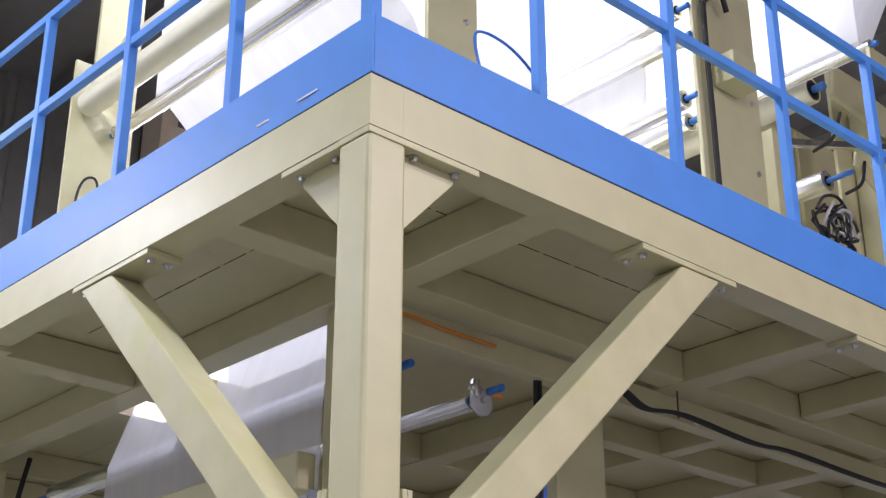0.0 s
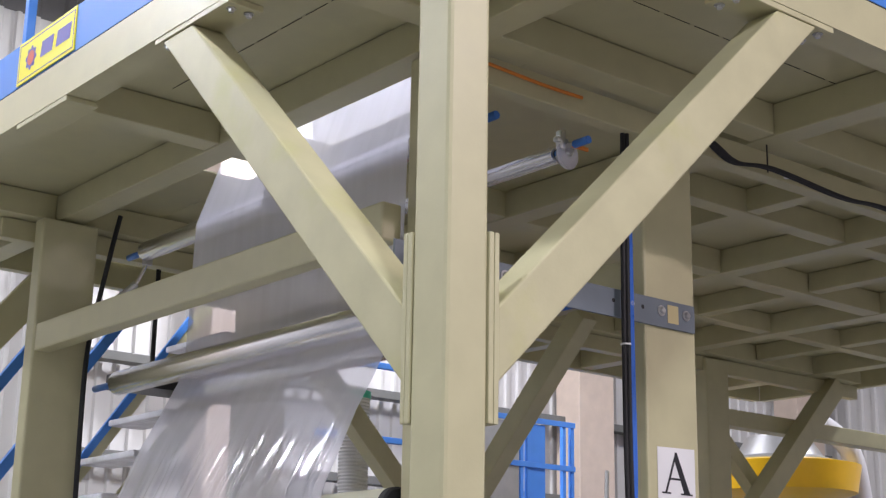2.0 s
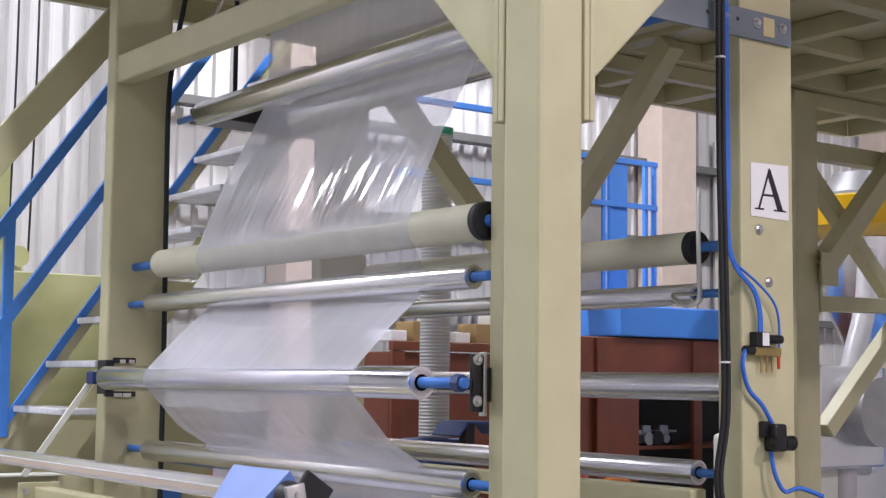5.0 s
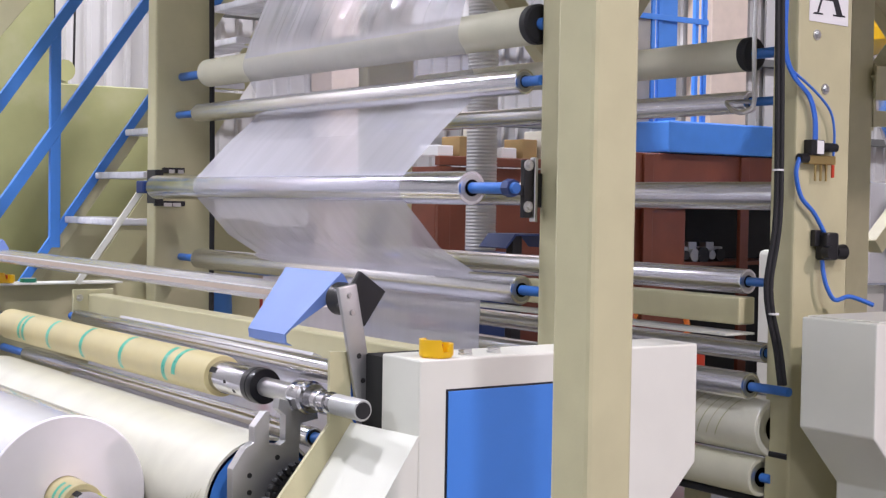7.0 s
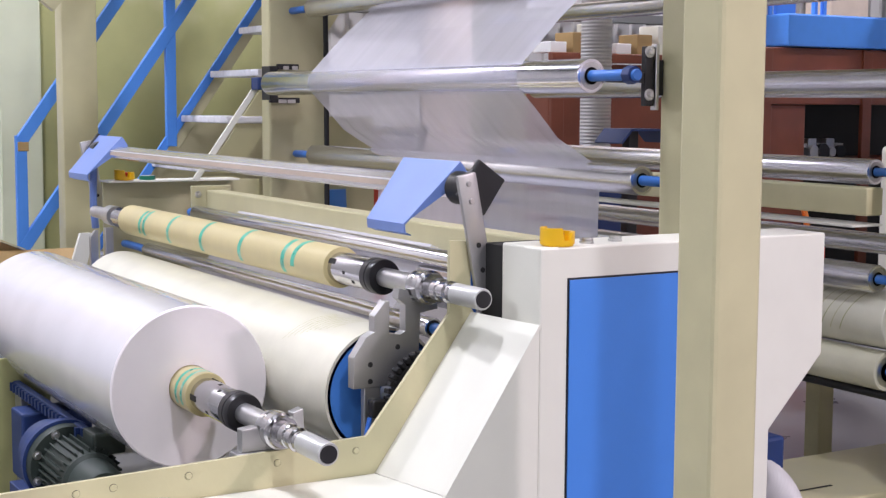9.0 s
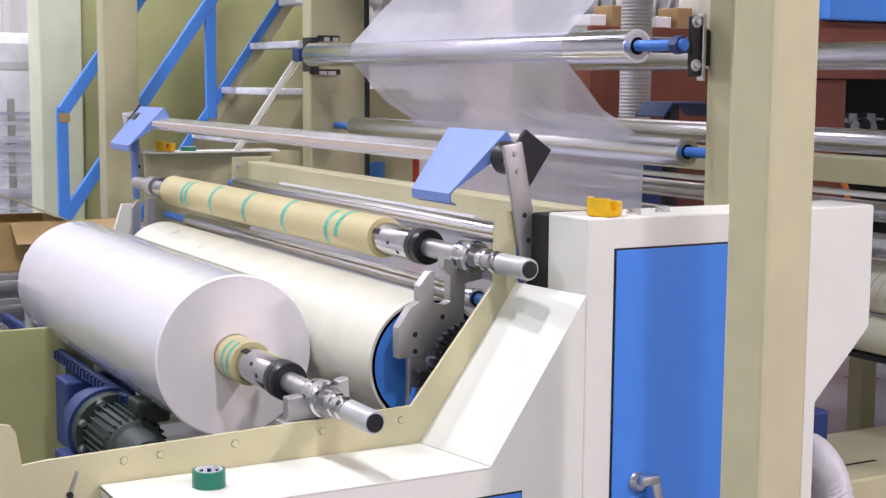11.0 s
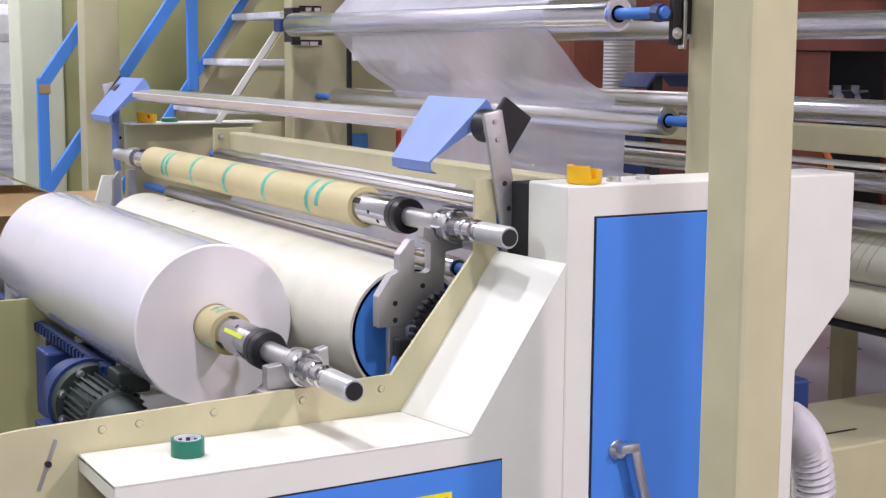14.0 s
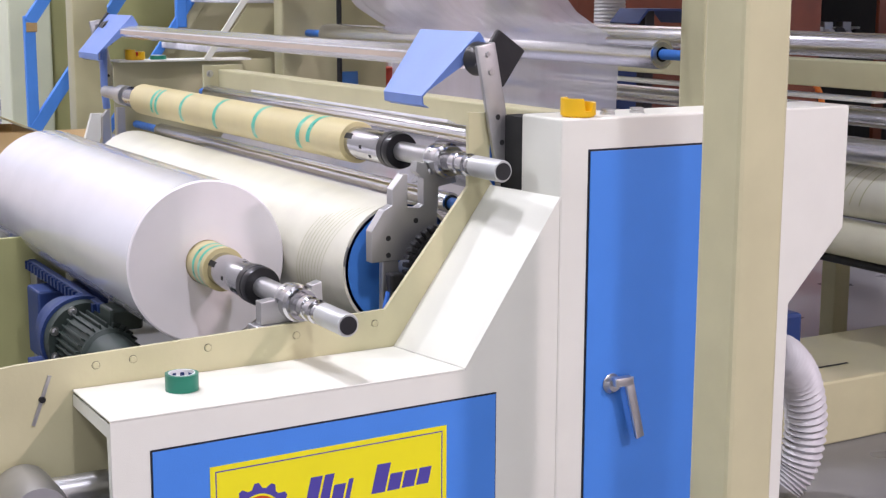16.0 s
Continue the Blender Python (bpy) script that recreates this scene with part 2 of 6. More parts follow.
def pipe(bm, points, r, seg=10, smooth_steps=6, ridges=None):
    """A hose along a smooth curve through points. ridges: (pitch, depth) for a ribbed hose."""
    pts = [Vector(p) for p in points]
    fine = []
    n = len(pts)
    for i in range(n - 1):
        p0, p1, p2, p3 = pts[max(i - 1, 0)], pts[i], pts[i + 1], pts[min(i + 2, n - 1)]
        for k in range(smooth_steps):
            t = k / smooth_steps
            fine.append(0.5 * ((2 * p1) + (p2 - p0) * t + (2 * p0 - 5 * p1 + 4 * p2 - p3) * t * t + (3 * p1 - p0 - 3 * p2 + p3) * t ** 3))
    fine.append(pts[-1])
    up = Vector((0.3, 0.2, 0.9)).normalized()
    rings = []
    for i, p in enumerate(fine):
        d = (fine[min(i + 1, len(fine) - 1)] - fine[max(i - 1, 0)]).normalized()
        s = d.cross(up)
        s = s.normalized() if s.length > 1e-4 else Vector((1, 0, 0))
        u = s.cross(d).normalized()
        up = u
        rr = r if not ridges else r - (ridges if i % 2 else 0)
        rings.append([bm.verts.new(p + (s * math.cos(2 * math.pi * k / seg) + u * math.sin(2 * math.pi * k / seg)) * rr) for k in range(seg)])
    for a, b in zip(rings, rings[1:]):
        for k in range(seg):
            bm.faces.new((a[k], a[(k + 1) % seg], b[(k + 1) % seg], b[k])).smooth = True
    bm.faces.new(rings[0])
    bm.faces.new(rings[-1])
    return bm


def bolt_bm(p, axis, r=0.014, h=0.012):
    """A hexagon head with a washer."""
    bm = bmesh.new()
    sgn = -1 if axis[0] == "-" else 1
    ax = axis[-1]
    lathe(bm, [(0, r * 1.55), (sgn * h * 0.3, r * 1.55)], ax, p, 14)
    lathe(bm, [(sgn * h * 0.3, r), (sgn * h * 0.9, r), (sgn * h * 1.15, r * 0.8)], ax, p, 6)
    return bm


# ---- hall ----
def hall():
    bm = bmesh.new()
    box(bm, -14, 22, -12, 16, -0.2, 0.0, 0)
    tagged(part("floor", bm, FLOOR, None), "grey coated factory floor with dull stains", "floor", kind="structure")
    bm = bmesh.new()
    box(bm, -14, 22, -12, 16, 11.0, 11.2, 0)
    for k in range(24):
        box(bm, -14 + k * 1.5, -13.9 + k * 1.5, -12, 16, 10.8, 11.0, 0)
    tagged(part("ceiling", bm, ROOF, None), "dark ribbed sheet roof of the hall", "ceiling", kind="structure")

    def ribbed(name, along, fixed, a0, a1, z0, z1, mat, pitch=0.25, depth=0.035, sign=1):
        bm = bmesh.new()
        prof, u = [], a0
        while u < a1:
            prof += [(u, 0), (u + pitch * 0.62, 0), (u + pitch * 0.7, depth), (u + pitch * 0.92, depth)]
            u += pitch
        rows = []
        for u, d in prof:
            co = (u, fixed - sign * d) if along == "x" else (fixed - sign * d, u)
            rows.append((bm.verts.new((*co, z0)), bm.verts.new((*co, z1))))
        for a, b in zip(rows, rows[1:]):
            bm.faces.new((a[0], b[0], b[1], a[1]))
        back = fixed + sign * 0.12
        if along == "x":
            box(bm, a0, a1, min(fixed + sign * 0.02, back), max(fixed + sign * 0.02, back), z0, z1, 0)
        else:
            box(bm, min(fixed + sign * 0.02, back), max(fixed + sign * 0.02, back), a0, a1, z0, z1, 0)
        return tagged(part(name, bm, mat, None), "white ribbed metal sheet cladding of the hall", "wall", kind="structure")

    ribbed("wall_north", "x", 11.0, -14, 22, 0, 8.6, CLADDING, 0.21)
    upper = ribbed("wall_north_upper", "x", 11.0, -14, 22, 8.604, 11, ROOF, 0.42)
    tagged(upper, "dark ribbed sheet band under the roof edge", "wall", kind="structure")
    ribbed("wall_east", "y", 17.0, -12, 16, 0, 11, CLADDING, 0.25)
    ribbed("wall_west", "y", -14, -12, 16, 0, 11, CLADDING, 0.3, sign=-1)
    ribbed("wall_south", "x", -12, -14, 22, 0, 11, CLADDING, 0.3, sign=-1)


hall()


# ---- the platform and its guardrails ----
Z_BEAM, Z_DECK, Z_TOE = 4.50, 4.69, 4.93
PX, PY = 9.2, 6.1


def platform():
    root = thing("platform", "raised beige steel platform with blue toe boards", "platform")
    # edge beams: a web with a lower flange
    def edge(label, outline, axis, a, b, mat=BEIGE, name="edge_beam"):
        part(name, slab_bm(outline, axis, a, b), mat, root)
    edge("", [(0, Z_BEAM), (0.145, Z_BEAM), (0.145, Z_BEAM + 0.010), (0.010, Z_BEAM + 0.012), (0.010, Z_DECK - 0.01), (0.075, Z_DECK - 0.01), (0.075, Z_DECK), (0, Z_DECK)], "y", 0.1455, PY)
    edge("", [(0, Z_BEAM), (0.145, Z_BEAM), (0.145, Z_BEAM + 0.010), (0.010, Z_BEAM + 0.012), (0.010, Z_DECK - 0.01), (0.075, Z_DECK - 0.01), (0.075, Z_DECK), (0, Z_DECK)], "x", 0.1455, PX)
    part("corner_block", box_bm(0.0, 0.145, 0.0, 0.145, Z_BEAM, Z_DECK, 0), BEIGE, root)
    part("edge_beam", box_bm(0.0, PX, PY, PY + 0.08, Z_BEAM, Z_DECK), BEIGE, root)
    part("edge_beam", box_bm(PX, PX + 0.08, 0, PY, Z_BEAM, Z_DECK), BEIGE, root)
    # joists under the deck
    xs = [0.0, 0.99, 2.93, 4.87, 6.70, 8.45, PX]
    for x in xs[1:-1]:
        part("joist", box_bm(x - 0.078, x + 0.078, 0.012, PY, Z_BEAM + 0.015, Z_DECK - 0.012, 0.006), BEIGE, root)
    ys = [0.0, 1.05, 3.0, 4.90, PY]
    for y in ys[1:-1]:
        for a, b in zip(xs, xs[1:]):
            part("joist", box_bm(a + 0.080, b - 0.080, y - 0.075, y + 0.075, Z_BEAM + 0.020, Z_DECK - 0.012, 0.006), BEIGE, root)
    for y in (2.0, 4.0):
        for a, b in zip(xs[2:], xs[3:]):
            part("joist", box_bm(a + 0.080, b - 0.080, y - 0.06, y + 0.06, Z_BEAM + 0.03, Z_DECK - 0.012, 0.006), BEIGE, root)
    for x in (3.9, 5.8, 7.6):
        for d, e in zip(ys, ys[1:]):
            part("joist", box_bm(x - 0.06, x + 0.06, d + 0.080, e - 0.080, Z_BEAM + 0.04, Z_DECK - 0.012, 0.006), BEIGE, root)
    # the deck: panels with an open slot for the film webs
    for a, b in zip(xs, xs[1:]):
        for d, e in zip(ys, ys[1:]):
            x0, x1 = a + 0.004, b - 0.004
            if a == 0.99 and d in (1.05, 3.0):
                part("deck_panel", box_bm(x0, 1.046, d + 0.004, e - 0.004, Z_DECK - 0.008, Z_DECK, 0), BEIGE, root)
                part("deck_panel", box_bm(1.62, x1, d + 0.004, e - 0.004, Z_DECK - 0.008, Z_DECK, 0), BEIGE, root)
                if d == 1.05:
                    part("deck_panel", box_bm(1.05, 1.616, d + 0.004, 1.80, Z_DECK - 0.008, Z_DECK, 0), BEIGE, root)
                else:
                    part("deck_panel", box_bm(1.05, 1.616, 3.806, e - 0.004, Z_DECK - 0.008, Z_DECK, 0), BEIGE, root)
                continue
            part("deck_panel", box_bm(x0, x1, d + 0.004, e - 0.004, Z_DECK - 0.008, Z_DECK, 0), BEIGE, root)
    # dark gaps at the weld seams under the deck
    for x0, x1, y in ((0.10, 0.90, 0.62), (1.1, 2.85, 0.62), (3.05, 4.8, 0.62)):
        u = x0
        while u < x1:
            part("seam", box_bm(u, u + 0.16, y, y + 0.003, Z_DECK - 0.0105, Z_DECK - 0.0085, 0), DARK, root)
            u += 0.19
    for y0, y1 in ((0.16, 0.95), (1.1, 2.9)):
        u = y0
        while u < y1 - 0.15:
            part("seam", box_bm(0.55, 0.553, u, u + 0.16, Z_DECK - 0.0105, Z_DECK - 0.0085, 0), DARK, root)
            u += 0.19
    # the deep main beam over the winder columns
    part("main_beam", box_bm(1.02, PX, 1.16, 1.248, 4.39, Z_BEAM + 0.018, 0.006), BEIGE, root)
    part("main_beam", box_bm(0.62, PX, 4.93, 5.02, 4.39, Z_BEAM + 0.014, 0.006), BEIGE, root)
    # toe boards
    part("toe_board", box_bm(0.002, 0.012, -0.001, PY, Z_DECK + 0.008, Z_TOE, 0.002), BLUE, root)
    for u, v in (((-0.0, 0.405, 4.751), (-0.0, 0.290, 4.751)), ((-0.0, 0.644, 4.748), (-0.0, 0.572, 4.747))):
        bm = bmesh.new()
        beam_between(bm, u, v, 0.003, 0.006, (1, 0, 0), 0)
        part("scratch", bm, WHITE, root, "bare scratch in the blue paint")
    part("toe_board", box_bm(0.014, PX, 0.0, 0.010, Z_DECK + 0.008, Z_TOE, 0.002), BLUE, root)
    part("seam", box_bm(0.004, 0.011, 0.0, PY, Z_DECK, Z_DECK + 0.008, 0), DARK, root)
    part("seam", box_bm(0.011, PX, 0.002, 0.009, Z_DECK, Z_DECK + 0.008, 0), DARK, root)
    # plates under the edge beams, with their bolts
    for x0, x1 in ((0.0, 0.50), (1.375, 1.967), (2.86, 3.45)):
        part("cap_plate", box_bm(x0, x1, 0.002, 0.16, Z_BEAM - 0.026, Z_BEAM - 0.001, 0.003), BEIGE, root)
    for y0, y1 in ((0.162, 0.48), (1.342, 1.92), (2.75, 3.3)):
        part("cap_plate", box_bm(0.002, 0.16, y0, y1, Z_BEAM - 0.026, Z_BEAM - 0.001, 0.003), BEIGE, root)
    for x in (0.23, 0.42, 1.42, 1.92, 2.9):
        for y in (0.045, 0.125):
            part("bolt", bolt_bm((x, y, Z_BEAM - 0.026), "-z", 0.013, 0.016), ZINC, root)
    for y in (0.23, 0.42, 1.39, 1.88):
        for x in (0.045, 0.125):
            part("bolt", bolt_bm((x, y, Z_BEAM - 0.026), "-z", 0.013, 0.016), ZINC, root)
    return root


platform()


def guardrail(along):
    length = PX if along == "x" else PY
    root = thing("guardrail", "blue painted square-tube guardrail on the platform edge", "railing", "platform guardrails")
    w = 0.045

    def bar(a0, a1, z0, z1, name):
        o = 0.003 if name == "rail" else 0.0
        if along == "x":
            part(name, box_bm(a0, a1, 0.012 + o, 0.012 + w - o, z0, z1, 0.004), BLUE, root)
        else:
            part(name, box_bm(0.014 + o, 0.014 + w - o, a0, a1, z0, z1, 0.004), BLUE, root)
    u = 0.03 if along == "x" else 0.06
    posts = []
    while u < length - 0.2:
        bar(u - w / 2, u + w / 2, Z_DECK + 0.0, 6.12, "post")
        posts.append(u)
        u += 0.822
    for z in (5.58, 6.12):
        a = 0.06 if along == "y" else 0.0
        bar(a, length - 0.3, z, z + w, "rail")


guardrail("x")
guardrail("y")


# ---- the corner column with its two braces ----
def corner_column():
    S = 0.16
    root = thing("support_column", "beige square steel corner column with two diagonal braces", "column")
    part("tube", box_bm(0, S, 0, S, 0.02, Z_BEAM - 0.026, 0.014), BEIGE, root)
    part("foot_plate", box_bm(-0.08, S + 0.08, -0.08, S + 0.08, 0.0, 0.022), BEIGE, root)
    for axis in "xy":
        # gusset at the top
        out = [(S + 0.001, 4.16), (S + 0.001, Z_BEAM - 0.028), (0.43, Z_BEAM - 0.028), (0.42, 4.436)]
        part("gusset", slab_bm(out, "y" if axis == "x" else "x", 0.055, 0.069), BEIGE, root)
        # diagonal brace and its end plates
        c = S / 2
        lo, hi = (0.205, 2.978), (1.715, 4.448)
        bm = bmesh.new()
        d = 0.168
        dirv = Vector((hi[0] - lo[0], hi[1] - lo[1])).normalized()
        nrm = Vector((-dirv.y, dirv.x)) * d / 2
        quad = []
        for s in (1, -1):
            base = Vector(lo) + nrm * s
            k = (S + 0.042 - base.x) / dirv.x
            quad.append((base + dirv * k))
        for s in (-1, 1):
            base = Vector(lo) + nrm * s
            k = (Z_BEAM - 0.028 - base.y) / dirv.y
            quad.append((base + dirv * k))
        outline = [(v.x, v.y) for v in quad]
        slab(bm, outline, "y" if axis == "x" else "x", 0.006, S - 0.006, 0.008)
        part("brace", bm, BEIGE_OLD, root, "beige brace with yellowish paint stain")
        for k, (a, b) in enumerate(((S + 0.001, S + 0.020), (S + 0.022, S + 0.041))):
            z0, z1 = (2.74, 3.315)
            args = (a, b, -0.004, S + 0.004, z0, z1) if axis == "x" else (-0.004, S + 0.004, a, b, z0, z1)
            part("end_plate", box_bm(*args, bevel=0.003), BEIGE, root)
        for z in (2.79, 3.26):
            for v in (0.03, 0.13):
                p = (S + 0.041, v, z) if axis == "x" else (v, S + 0.041, z)
                part("bolt", bolt_bm(p, axis, 0.013, 0.016), BEIGE, root)


corner_column()


# ---- two winding stations: columns, crossbeams, rollers, film ----
Y_NEAR, Y_FAR = 1.25, 4.72
BX0, BX1 = 0.790, 1.145
AX0, AX1 = 2.20, 2.545


def station_frame(x0, x1, label):
    root = thing("winder_stand", label, "machine frame", "winder frames")
    for y0, y1 in ((Y_NEAR, Y_NEAR + 0.14), (Y_FAR, Y_FAR + 0.12)):
        if y0 == Y_NEAR and x0 == BX0:
            x0, x1 = x0 + 0.135, x1 + 0.095
        elif x0 == BX0 + 0.135:
            x0, x1 = x0 - 0.135, x1 - 0.095
        part("column", box_bm(x0, x1, y0, y1, 0.02, Z_BEAM + 0.0, 0.012), BEIGE, root)
        part("foot_plate", box_bm(x0 - 0.06, x1 + 0.06, y0 - 0.06, y1 + 0.06, 0.0, 0.02), BEIGE, root)
    part("crossbeam", box_bm(x0 + 0.01, x0 + 0.11, Y_NEAR + 0.14, Y_FAR, 3.692, 3.855, 0.01), BEIGE, root)
    return root


frame_b = station_frame(BX0, BX1, "beige steel winder frame under the platform")
frame_a = station_frame(AX0, AX1, "beige steel winder frame carrying an A sign")


def roller(label, x, z, r, y0, y1, mat, near=0.10, far=0.10, sr=0.020, name="guide_roller", hub=True, endmat=None, cap=None, shaft=BLUE_SHAFT, group="guide rollers"):
    root = thing(name, label, "roller", group)
    seg = 40
    bm = bmesh.new()
    lathe(bm, [(y0, r * 0.80), (y0, r * 0.97), (y0 + 0.004, r), (y1 - 0.004, r), (y1, r * 0.97), (y1, r * 0.80)], "y", (x, 0, z), seg, close=False)
    part("tube", bm, mat, root)
    for a, s in ((y0, 1), (y1, -1)):
        bm = bmesh.new()
        lathe(bm, [(a + s * 0.0, r * 0.80), (a + s * 0.008, r * 0.78), (a + s * 0.010, r * 0.56), (a + s * 0.003, r * 0.54), (a + s * 0.003, sr)], "y", (x, 0, z), seg)
        part("end_cap", bm, endmat or ZINC, root)
        if cap and s == 1:
            part("cap", lathe_bm([(a - s * 0.045, sr), (a - s * 0.045, r * 0.9), (a - s * 0.035, r * 1.02), (a - s * 0.002, r * 1.02)], "y", (x, 0, z), 32), cap, root, "black rubber end cap")
        part("bearing", lathe_bm([(a - s * 0.002, r * 0.5), (a - s * 0.002, sr + 0.004), (a + s * 0.02, sr + 0.002)], "y", (x, 0, z), 24), IRON, root)
    part("shaft", lathe_bm([(y0 - near, sr * 0.9), (y0 - near + 0.004, sr), (y0 + 0.012, sr)], "y", (x, 0, z), 20), shaft, root, "blue painted shaft end")
    part("shaft", lathe_bm([(y1 + far, sr * 0.9), (y1 + far - 0.004, sr), (y1 - 0.012, sr)], "y", (x, 0, z), 20), shaft, root, "blue painted shaft end")
    return root


ALU_ROLLER = "bright aluminium guide roller with blue shaft ends"
for dx, yn in ((0.0, 1.47), (1.40, 1.68)):
    if dx == 0.0:
        roller(ALU_ROLLER, 1.355, 4.345, 0.058, 1.62, 4.5, ALU, 0.30, 0.22)
        roller(ALU_ROLLER, 1.20, 3.515, 0.070, 1.60, 4.42, ALU, 0.28, 0.30)
    roller("cream rubber-covered roller with black end caps", 0.95 + dx, 2.635, 0.076, yn, 4.36, RUBBER, yn - 1.395, 0.36, 0.024, cap=BLACK)
    ya, yb = (1.495, 1.52) if dx == 0.0 else (1.635, 1.645)
    roller(ALU_ROLLER, 0.93 + dx, 2.417, 0.050, ya, 4.45, ALU, ya - 1.392, 0.27)
    roller(ALU_ROLLER, 0.95 + dx, 1.605, 0.057, yb, 4.46, ALU, yb - 1.392, 0.26)
roller("bright aluminium dancer roller on a blue shaft", 0.662, 2.0, 0.064, 1.465, 4.40, CHROME, 0.275, 0.11, 0.021)
roller(ALU_ROLLER, 2.40, 1.995, 0.064, 1.465, 4.40, ALU, 0.02, 0.1)


def film(rows, y0, y1, label, mat=None):
    """A web of film through (x, z, ripple) stations."""
    root = thing("plastic_film", label, "plastic film", "film webs")
    ny = 280
    path, cuts = [], [0]
    for (xa, za, ra), (xb, zb, rb) in zip(rows, rows[1:]):
        L = math.hypot(xb - xa, zb - za)
        steps = max(2, int(L / 0.05))
        if L > 0.25 and len(path) > cuts[-1] + 1:
            cuts.append(len(path))
        for k in range(steps):
            t = k / steps
            path.append((xa + (xb - xa) * t, za + (zb - za) * t, ra + (rb - ra) * t, -(zb - za) / L, (xb - xa) / L))
    cuts.append(len(path))
    path.append((rows[-1][0], rows[-1][1], rows[-1][2], path[-1][3], path[-1][4]))
    lying = [a[2] < 0.00025 and b[2] < 0.00025 for a, b in zip(path, path[1:])] + [False]
    grid = []
    for x, z, rip, nx, nz in path:
        line = []
        for j in range(ny + 1):
            v = j / ny
            y = y0 + (y1 - y0) * v
            u = v + 0.10 * math.sin(1.3 * z) * (v - 0.5)
            fold = 0.5 * math.sin(46 * u + 5 * noise.noise(Vector((u * 3, 0, z * 0.4)))) + 1.5 * noise.noise(Vector((u * 24, 7.0, z * 0.7)))
            if rip > 0.0025:
                fold += 1.1 * (1 - abs(noise.noise(Vector((u * 34 + 0.5 * z, 2.0, z * 0.9)))) * 2.2) ** 3
            line.append((x + nx * rip * fold, y + 0.006 * noise.noise(Vector((z * 3, v, 1))), z + nz * rip * fold))
        grid.append(line)
    for a, b in zip(cuts, cuts[1:]):
        bm = bmesh.new()
        vs = [[bm.verts.new(c) for c in line] for line in grid[a:b + 1]]
        for k, (p, q) in enumerate(zip(vs, vs[1:])):
            for j in range(ny):
                f = bm.faces.new((p[j], p[j + 1], q[j + 1], q[j]))
                f.smooth = True
                f.material_index = 1 if lying[a + k] else 0
        part("web", bm, [mat or FILM, FILM_ON_ROLLER], root)
    return root


def wrap(cx, cz, r, a0, a1, rip=0.0002, n=9):
    """Stations of a film that lies on a roller between two angles (degrees, 0 is +x, 90 is up)."""
    return [(cx + r * math.cos(radians(a0 + (a1 - a0) * k / n)), cz + r * math.sin(radians(a0 + (a1 - a0) * k / n)), rip) for k in range(n + 1)]


FILM_B = ([(1.72, 5.6, 0.001), (1.40, 4.66, 0.0012)] + wrap(1.355, 4.345, 0.060, 166, 186, 0.0006, 3) + [(1.276, 3.53, 0.001)] + wrap(1.20, 3.515, 0.072, 4, -22, 0.0006, 4)
          + [(1.15, 3.26, 0.0005), (1.05, 3.08, 0.0012), (0.965, 2.90, 0.0075), (0.895, 2.75, 0.0085)] + wrap(0.95, 2.635, 0.078, 155, 235) + wrap(0.93, 2.417, 0.052, 45, -48)
          + [(0.80, 2.235, 0.0008)] + wrap(0.662, 2.0, 0.066, 130, 232) + [(0.70, 1.87, 0.001), (0.80, 1.76, 0.0030)] + wrap(0.95, 1.605, 0.059, 52, -10) + [(1.0, 1.25, 0.001), (0.62, 1.168, 0.001), (0.22, 1.36, 0.0006), (0.022, 1.088, 0.0006), (-0.012, 1.078, 0.0004), (-0.105, 1.074, 0.0004)])
film(FILM_B, 1.87, 3.80, "clear plastic film web running down over the rollers")


# ---- the near winder cabinet ----
CY0, CY1 = 0.675, 1.015


